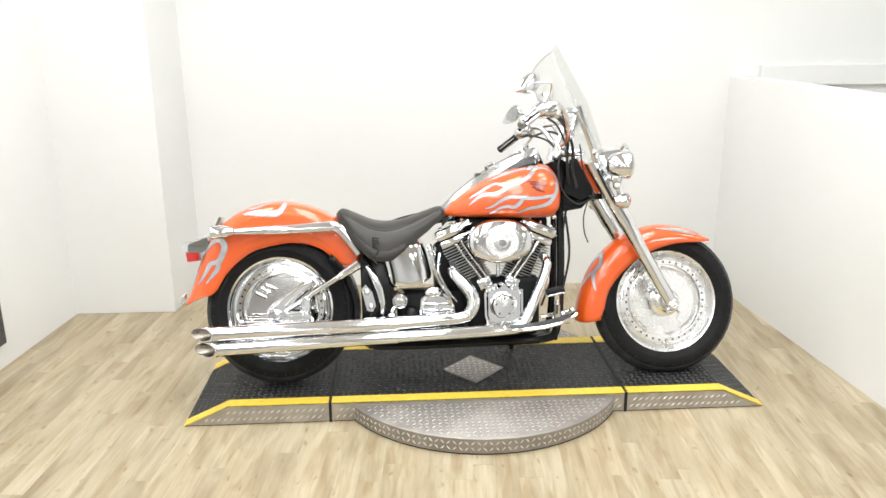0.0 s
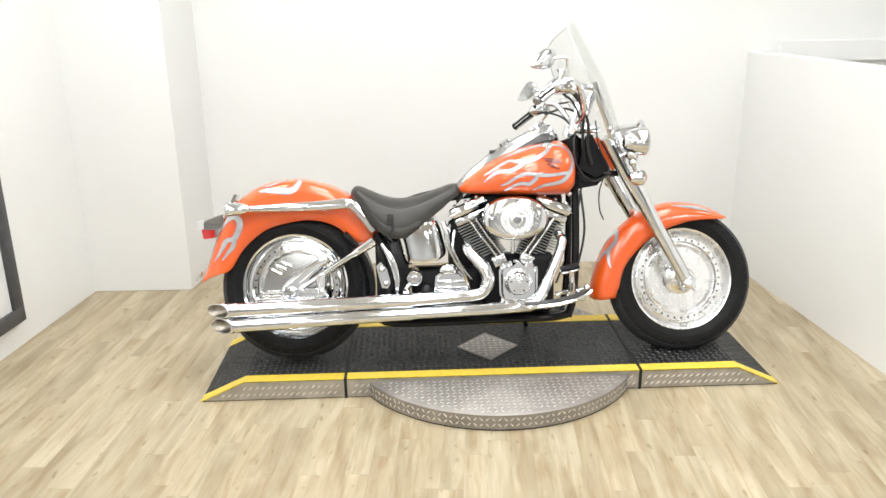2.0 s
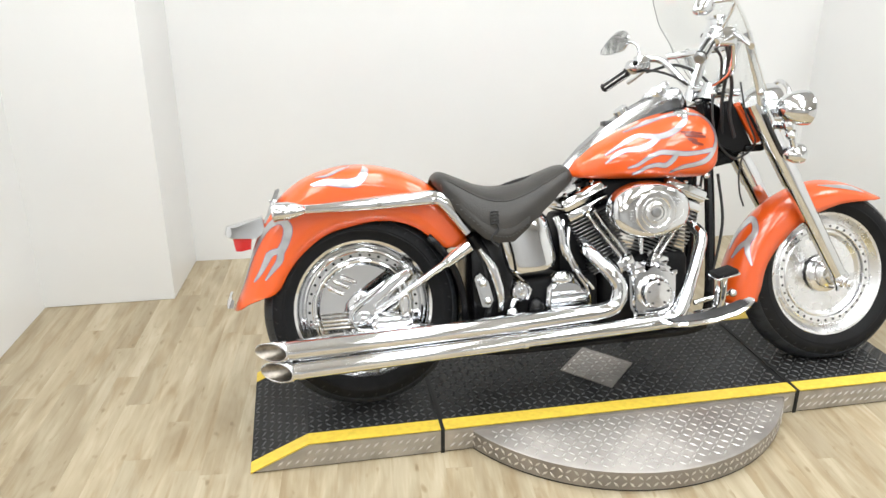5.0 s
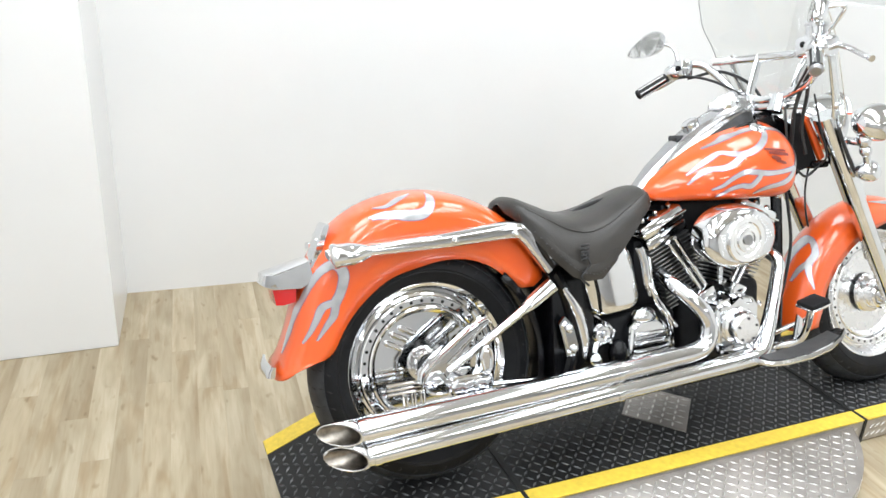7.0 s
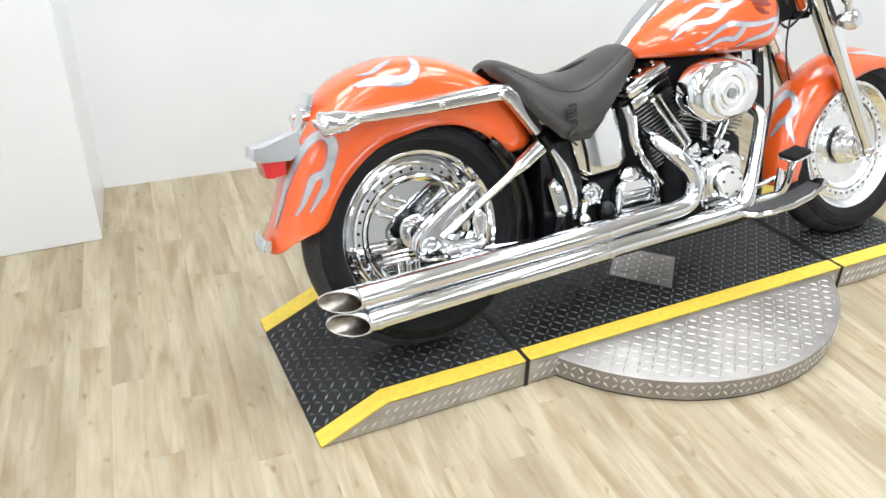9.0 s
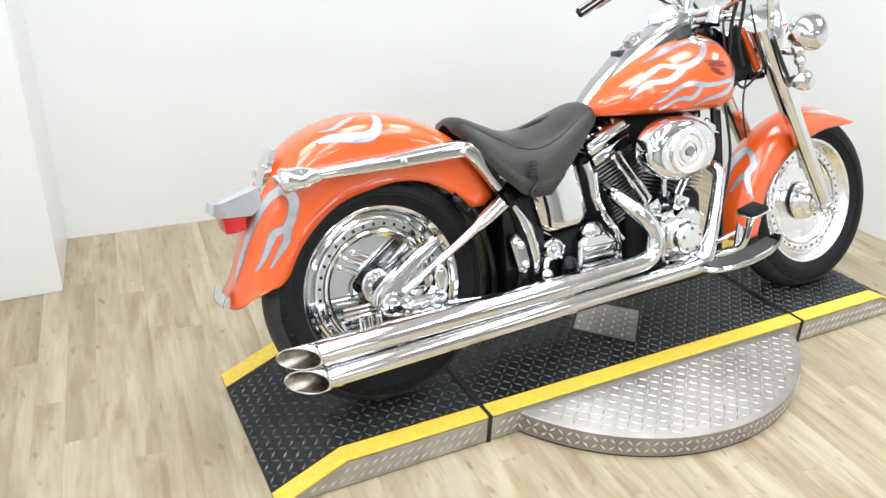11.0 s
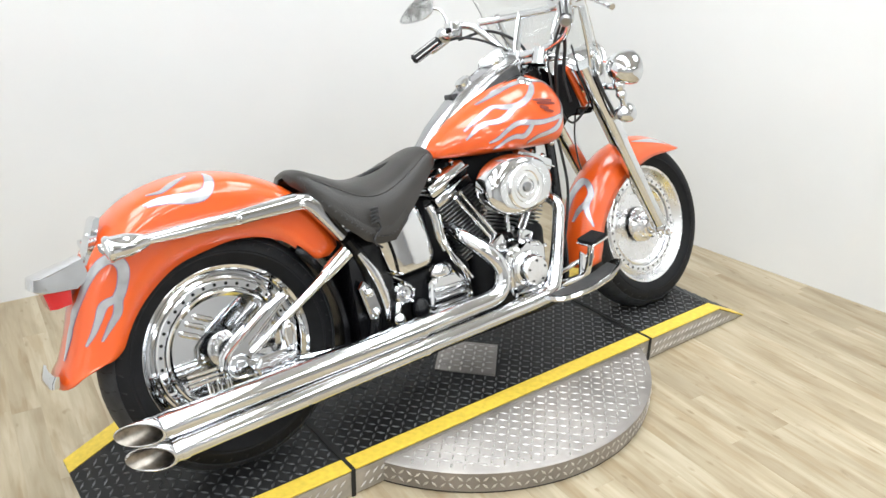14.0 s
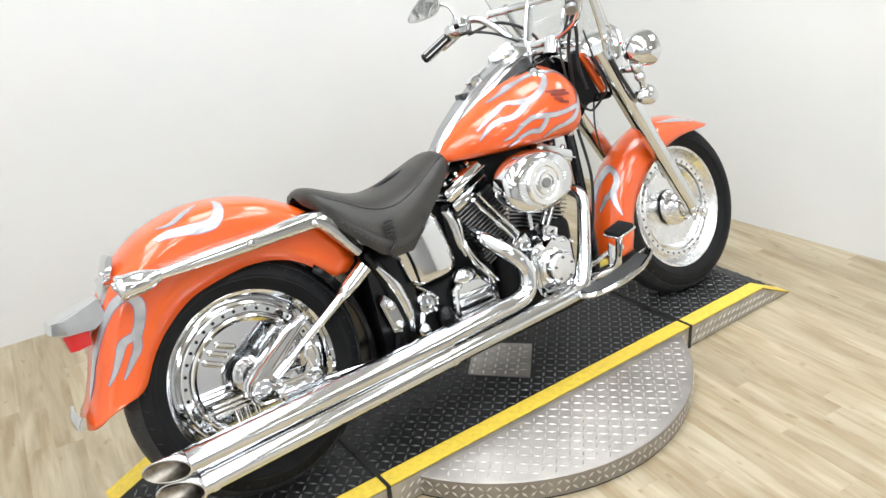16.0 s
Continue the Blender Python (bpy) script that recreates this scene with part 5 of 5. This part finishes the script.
trees = steered(part("fork_clamp", box(1.19, 1.30, -0.085, 0.085, 0.950, 0.978, 0.012, 3), CHROME, bike, "chrome fork clamp"))
bmesh_lower = box(1.31, 1.385, -0.095, 0.095, 0.768, 0.792, 0.01)
part("lower_clamp", bmesh_lower, BLACK, trees)
lamp = steered(part("headlamp", lathe([(0.0001, -0.10), (0.03, -0.095), (0.06, -0.075), (0.08, -0.045), (0.088, 0.0), (0.092, 0.012), (0.092, 0.03), (0.085, 0.036), (0.0001, 0.05)], (1.430, 0, 0.892), (1, 0, -0.04), 40), CHROME, bike, "round chrome headlamp"))
part("lens", lathe([(0.083, 0.037), (0.06, 0.046), (0.0001, 0.054)], (1.430, 0, 0.892), (1, 0, -0.04), 32), POLISHED, lamp)
part("visor", tube([(1.47, -0.085, 0.93), (1.485, -0.06, 0.968), (1.49, 0, 0.99), (1.485, 0.06, 0.968), (1.47, 0.085, 0.93)], 0.008), CHROME, lamp)
steered(part("lamp_bar", tube([(1.395, -0.21, 0.86), (1.37, -0.10, 0.86), (1.37, 0.10, 0.86), (1.395, 0.21, 0.86)], 0.012), CHROME, bike, "chrome lamp bar"))
for s in (-1, 1):
    spot = steered(part("passing_lamp", lathe([(0.0001, -0.075), (0.026, -0.069), (0.043, -0.05), (0.052, -0.02), (0.056, 0.0), (0.056, 0.018), (0.051, 0.024), (0.0001, 0.034)], (1.428, s * 0.21, 0.918), (1, 0, -0.03), 32), CHROME, bike, "chrome passing lamp"))
    part("lens", lathe([(0.050, 0.025), (0.036, 0.031), (0.0001, 0.036)], (1.428, s * 0.21, 0.918), (1, 0, -0.03), 24), POLISHED, spot)
    part("bracket", tube([(1.392, s * 0.20, 0.858), (1.404, s * 0.203, 0.835), (1.414, s * 0.202, 0.805), (1.424, s * 0.197, 0.782)], [0.013, 0.012, 0.011, 0.012]), CHROME, spot)
    part("knuckle", ball((1.404, s * 0.203, 0.835), 0.019), CHROME, spot)
    part("knuckle", ball((1.396, s * 0.202, 0.868), 0.022, 1, 1, 1.2), CHROME, spot)
    part("signal", lathe([(0.0001, -0.05), (0.018, -0.042), (0.03, -0.02), (0.033, 0.0), (0.031, 0.014), (0.0001, 0.02)], (1.435, s * 0.195, 0.772), (1, 0, 0), 24), CHROME, spot, "chrome bullet turn signal")
    part("signal_lens", lathe([(0.029, 0.014), (0.02, 0.022), (0.0001, 0.026)], (1.435, s * 0.195, 0.772), (1, 0, 0), 20), AMBER_LENS, spot)

# handlebar
side_bar = {1: [(1.225, 0.055, 0.985), (1.245, 0.10, 0.995), (1.250, 0.16, 1.015), (1.222, 0.225, 1.085), (1.195, 0.26, 1.115), (1.15, 0.285, 1.115), (1.100, 0.318, 1.08)],
            -1: [(1.225, -0.055, 0.985), (1.24, -0.10, 1.0), (1.242, -0.16, 1.03), (1.208, -0.225, 1.10), (1.175, -0.265, 1.13), (1.125, -0.295, 1.128), (1.068, -0.328, 1.092)]}
bars = steered(part("handlebar", tube(side_bar[-1][::-1] + [(1.22, 0, 0.98)] + side_bar[1], 0.0135, seg=14), CHROME, bike, "wide chrome handlebar"))
for s in (-1, 1):
    part("riser", tube([(1.21, s * 0.055, 0.94), (1.227, s * 0.055, 0.99)], 0.024, smooth=0), CHROME, bars)
    a = Vector(side_bar[s][-1])
    b = a + Vector((-0.070, s * 0.066, -0.052))
    grip = part("grip", tube([a, b], 0.0175, seg=18, smooth=0), GRIP_RUBBER, bars, "black rubber grip with chrome bands")
    w1, w2 = (b - a).normalized().cross(Vector((0, 0, 1))).normalized(), (b - a).normalized()
    w3 = w1.cross(w2)
    for k in range(6):
        q = 2 * math.pi * k / 6 + 0.3
        o = (w1 * math.cos(q) + w3 * math.sin(q)) * 0.0165
        part("grip_band", tube([ell(0.06, a, b) + o, ell(0.94, a, b) + o], 0.004 if s > 0 else 0.0055, seg=8, smooth=0), CHROME, grip)
    part("grip_end", tube([b, b + w2 * 0.004, b + w2 * 0.009], [0.0185, 0.0175, 0.012], seg=18, smooth=2), BLACK if s > 0 else FIN_EDGE, grip)
    c = a + Vector((0.018, -0.012 * s, 0.014))
    sw = part("switch_housing", ball(c, 0.028, 1.2, 1.2, 1.0), CHROME, bars, "chrome switch housing")
    part("clamp_block", box(c.x - 0.005, c.x + 0.05, c.y - 0.025 * s - 0.02, c.y - 0.025 * s + 0.02, c.z - 0.015, c.z + 0.04, 0.008), CHROME, sw)
    part("switch_button", ball((c.x - 0.01, c.y - 0.035 * s, c.z + 0.012), 0.009), BLACK, sw)
    part("switch_cable", tube([c + Vector((0.0, -0.01 * s, -0.02)), c + Vector((0.04, -0.06 * s, -0.02)), c + Vector((0.10, -0.12 * s, -0.05)), Vector((1.25, s * 0.08, 0.98))], 0.0045, seg=8), CABLE, sw)
    part("lever", tube([c + Vector((0.05, -0.02 * s, 0.015)), c + Vector((0.07, 0.03 * s, 0.0)), c + Vector((0.055, 0.10 * s, -0.03)), c + Vector((0.04, 0.14 * s, -0.045))], [0.010, 0.008, 0.007, 0.009]), CHROME, bars, "chrome lever")
    if s < 0:
        part("reservoir", tube([c + Vector((0.035, 0.03, 0.015)), c + Vector((0.033, 0.028, 0.06))], 0.029, smooth=0), CHROME, sw, "chrome brake fluid reservoir")
        mc_box = box(c.x - 0.012, c.x + 0.078, c.y - 0.015, c.y + 0.068, c.z - 0.024, c.z + 0.034, 0.014, 3)
        part("master_block", mc_box, CHROME, sw, "chrome brake master cylinder")
        part("reservoir_lid", tube([c + Vector((0.033, 0.028, 0.061)), c + Vector((0.0328, 0.0275, 0.07))], 0.032, smooth=0), CHROME, sw)
    part("mirror_stem", tube([c + Vector((0.02, 0, 0.015)), c + Vector((0.04, 0.035 * s, 0.07)), c + Vector((0.03, 0.06 * s, 0.10)), Vector((1.112, 0.40, 1.20)) if s > 0 else Vector((1.055, -0.345, 1.205))], 0.006), CHROME, bars)
    mc = Vector((1.099, 0.425, 1.195)) if s > 0 else Vector((1.034, -0.36, 1.200))
    along = (Vector((-0.034, 0.075, -0.028)) if s > 0 else Vector((-0.062, -0.056, -0.036))).normalized()
    face = Vector((-0.85, -0.4 * s, 0.12))
    face = (face - face.dot(along) * along).normalized()
    up = along.cross(face) * s
    rings = []
    for dx, f in ((-0.030, 0.15), (-0.026, 0.5), (-0.014, 0.85), (0.004, 1.0), (0.010, 0.98)):
        ring = []
        for k in range(28):
            q = 2 * math.pi * k / 28
            wide = 0.038 * math.sin(q) * (1 - 0.42 * math.cos(q))
            ring.append(mc + face * dx + f * (along * (0.078 * math.cos(q)) + up * wide))
        rings.append(ring)
    mir = steered(part("mirror", loft(rings), CHROME, bike, "teardrop chrome mirror"))
    part("mirror_glass", loft([[mc + face * 0.011 + (v - mc - face * 0.010) * f for v in rings[-1]] for f in (0.94, 0.9)]), MIRROR, mir)
for name, pts, r in (("throttle_cable", [(1.13, -0.27, 1.12), (1.18, -0.20, 1.08), (1.215, -0.13, 1.02), (1.22, -0.10, 0.95), (1.225, -0.09, 0.88), (1.24, -0.07, 0.80)], 0.006),
                     ("brake_hose", [(1.15, -0.25, 1.12), (1.20, -0.17, 1.06), (1.235, -0.13, 0.99), (1.24, -0.11, 0.90), (1.26, -0.11, 0.82)], 0.006),
                     ("clutch_cable", [(1.13, 0.28, 1.10), (1.22, 0.20, 1.10), (1.30, 0.12, 1.0), (1.27, 0.09, 0.80), (1.22, 0.08, 0.50), (1.15, 0.08, 0.30)], 0.005),
                     ("speedometer_cable", [(1.235, -0.05, 0.99), (1.185, -0.10, 0.93), (1.195, -0.11, 0.82), (1.255, -0.11, 0.755), (1.31, -0.10, 0.765), (1.345, -0.09, 0.785)], 0.004),
                     ("wiring_loop", [(1.265, -0.13, 1.0), (1.275, -0.15, 0.90), (1.315, -0.14, 0.82), (1.33, -0.11, 0.785)], 0.003),
                     ("drop_cable", [(1.32, -0.07, 0.77), (1.298, -0.08, 0.70), (1.30, -0.085, 0.63), (1.318, -0.08, 0.585)], 0.003),
                     ("front_loom", [(1.22, -0.08, 0.70), (1.235, -0.09, 0.55), (1.215, -0.09, 0.42), (1.19, -0.09, 0.34)], 0.005),
                     ("fork_loom", [(1.33, -0.165, 0.90), (1.37, -0.17, 0.82), (1.41, -0.18, 0.755), (1.44, -0.20, 0.79)], 0.006)):
    part(name, tube(pts, r, seg=8), CABLE, bike, "black control cable")

# windshield
rings = []
for i in range(29):
    u = i / 28
    z = ell(u, 0.80, 1.425)
    w = curve(u, [0, 0.12, 0.3, 0.5, 0.7, 0.85, 0.93, 0.975, 1.0], [0.12, 0.165, 0.205, 0.24, 0.25, 0.234, 0.200, 0.150, 0.07])
    xc = curve(z, [0.80, 0.917, 1.17, 1.45], [1.408, 1.438, 1.362, 1.218])
    rings.append([(xc - 0.115 * (w * k / 10 / 0.235) ** 2, w * k / 10, z) for k in range(-10, 11)])
shield = part("windshield", loft(rings, closed=False, caps=False), GLASS, bike, "clear acrylic windshield")
shield.modifiers.new("thickness", "SOLIDIFY").thickness = 0.004
shield.visible_shadow = False
steered(shield)
for s in (-1, 1):
    part("bracket", tube([(1.37, s * 0.135, 0.83), (1.345, s * 0.165, 0.95), (1.300, s * 0.190, 1.06), (1.275, s * 0.20, 1.14)], 0.016, squash=0.35), CHROME, shield, "chrome windshield bracket")
    part("fixing", ball((1.345, s * 0.165, 0.95), 0.013), CHROME, shield)
    part("fixing", ball((1.265, s * 0.19, 1.12), 0.013), CHROME, shield)
# edge colours carry the light on the clear sheet: near bright, far dark
for k in (0, -1):
    part("edge", tube([ring[k] for ring in rings[3:]], 0.0012, seg=6, smooth=0), POLISHED if k == 0 else FIN, shield, "edge of the acrylic, bright near and dark far as light catches it")
for s in (-1, 1):
    part("stay", tube([(1.245, s * 0.085, 0.985), (1.275, s * 0.095, 1.06), (1.305, s * 0.10, 1.125)], 0.017, squash=0.35, seg=12), CHROME, shield, "flat chrome windshield stay")
part("cross_bar", tube([(1.215, -0.222, 1.12), (1.27, -0.16, 1.12), (1.32, 0, 1.12), (1.27, 0.16, 1.12), (1.215, 0.222, 1.12)], 0.013, squash=0.6), CHROME, shield, "flat chrome cross brace")
part("stand", tube([(0.98, 0.12, 0.18), (1.03, 0.22, 0.130), (1.05, 0.300, 0.092)], 0.010), BLACK, bike, "black side stand")

# the wheels stand a little flatter than the body, and the tyres flatten on the deck
bpy.context.view_layer.update()
for wheel_ob, cx, shift in ((rear_wheel, 0.0, (0.005, -0.004, 0.004)), (front_wheel, WHEELBASE, (0.003, -0.010, -0.016))):
    hub = Vector((cx, 0, TYRE_R))
    wheel_ob.matrix_basis = Matrix.Translation(hub + Vector(shift)) @ Matrix.Rotation(radians(-2.8), 4, "X") @ Matrix.Translation(-hub)
bpy.context.view_layer.update()
for ob in [o for w in (rear_wheel, front_wheel) for o in w.children_recursive if o.name.startswith(("tyre", "tread_groove", "tread_band"))]:
    back = ob.matrix_world.inverted()
    for v in ob.data.vertices:
        q = ob.matrix_world @ v.co
        if q.z < DECK + 0.004:
            v.co = back @ Vector((q.x, q.y, DECK + 0.004))

# the body was drawn upright: true it up for its lean
seen_meshes = set()
for ob in bike.children_recursive:
    owner = ob
    while owner.parent != bike:
        owner = owner.parent
    if owner not in (rear_wheel, front_wheel, bars, shield) and not owner.name.startswith("mirror") and ob.data.name not in seen_meshes:
        seen_meshes.add(ob.data.name)
        for v in ob.data.vertices:
            x, d, z = v.co.x, -abs(v.co.y) if owner not in (rear_fender, seat) else (v.co.y if owner == rear_fender else 0.05 - math.hypot(v.co.y, 0.05)), v.co.z
            v.co.x = x + (x - 0.52) * (0.0476 * z - 0.0089)
            v.co.z = z + 0.0093 - 0.0485 * z + 0.1495 * d + 0.0475 * z * z

# ---- floor planks ----
W, L, FLOOR_TURN = 0.083, 0.915, -5.0
random.seed(5)
turn = Matrix.Rotation(radians(FLOOR_TURN), 4, "Z")
bm = box(0.0, W, 0.00015, L - 0.00015, -0.004, 0.0, 0.00025, 1)
plank_mesh = bpy.data.meshes.new("plank")
bm.to_mesh(plank_mesh)
bm.free()
plank_mesh.materials.append(PLANK)
for i in range(-31, 25):
    y = -1.75 - random.random() * L
    while y < 1.75:
        m = turn @ Matrix.Translation((i * W, y, 0))
        c = m @ Vector((W / 2, L / 2, 0))
        if left_x(c.y) - 0.1 < c.x < right_x(c.y) + 0.1 and c.y < 1.85:
            ob = new("plank", plank_mesh)
            ob.parent = floor
            ob.matrix_basis = m
        y += L
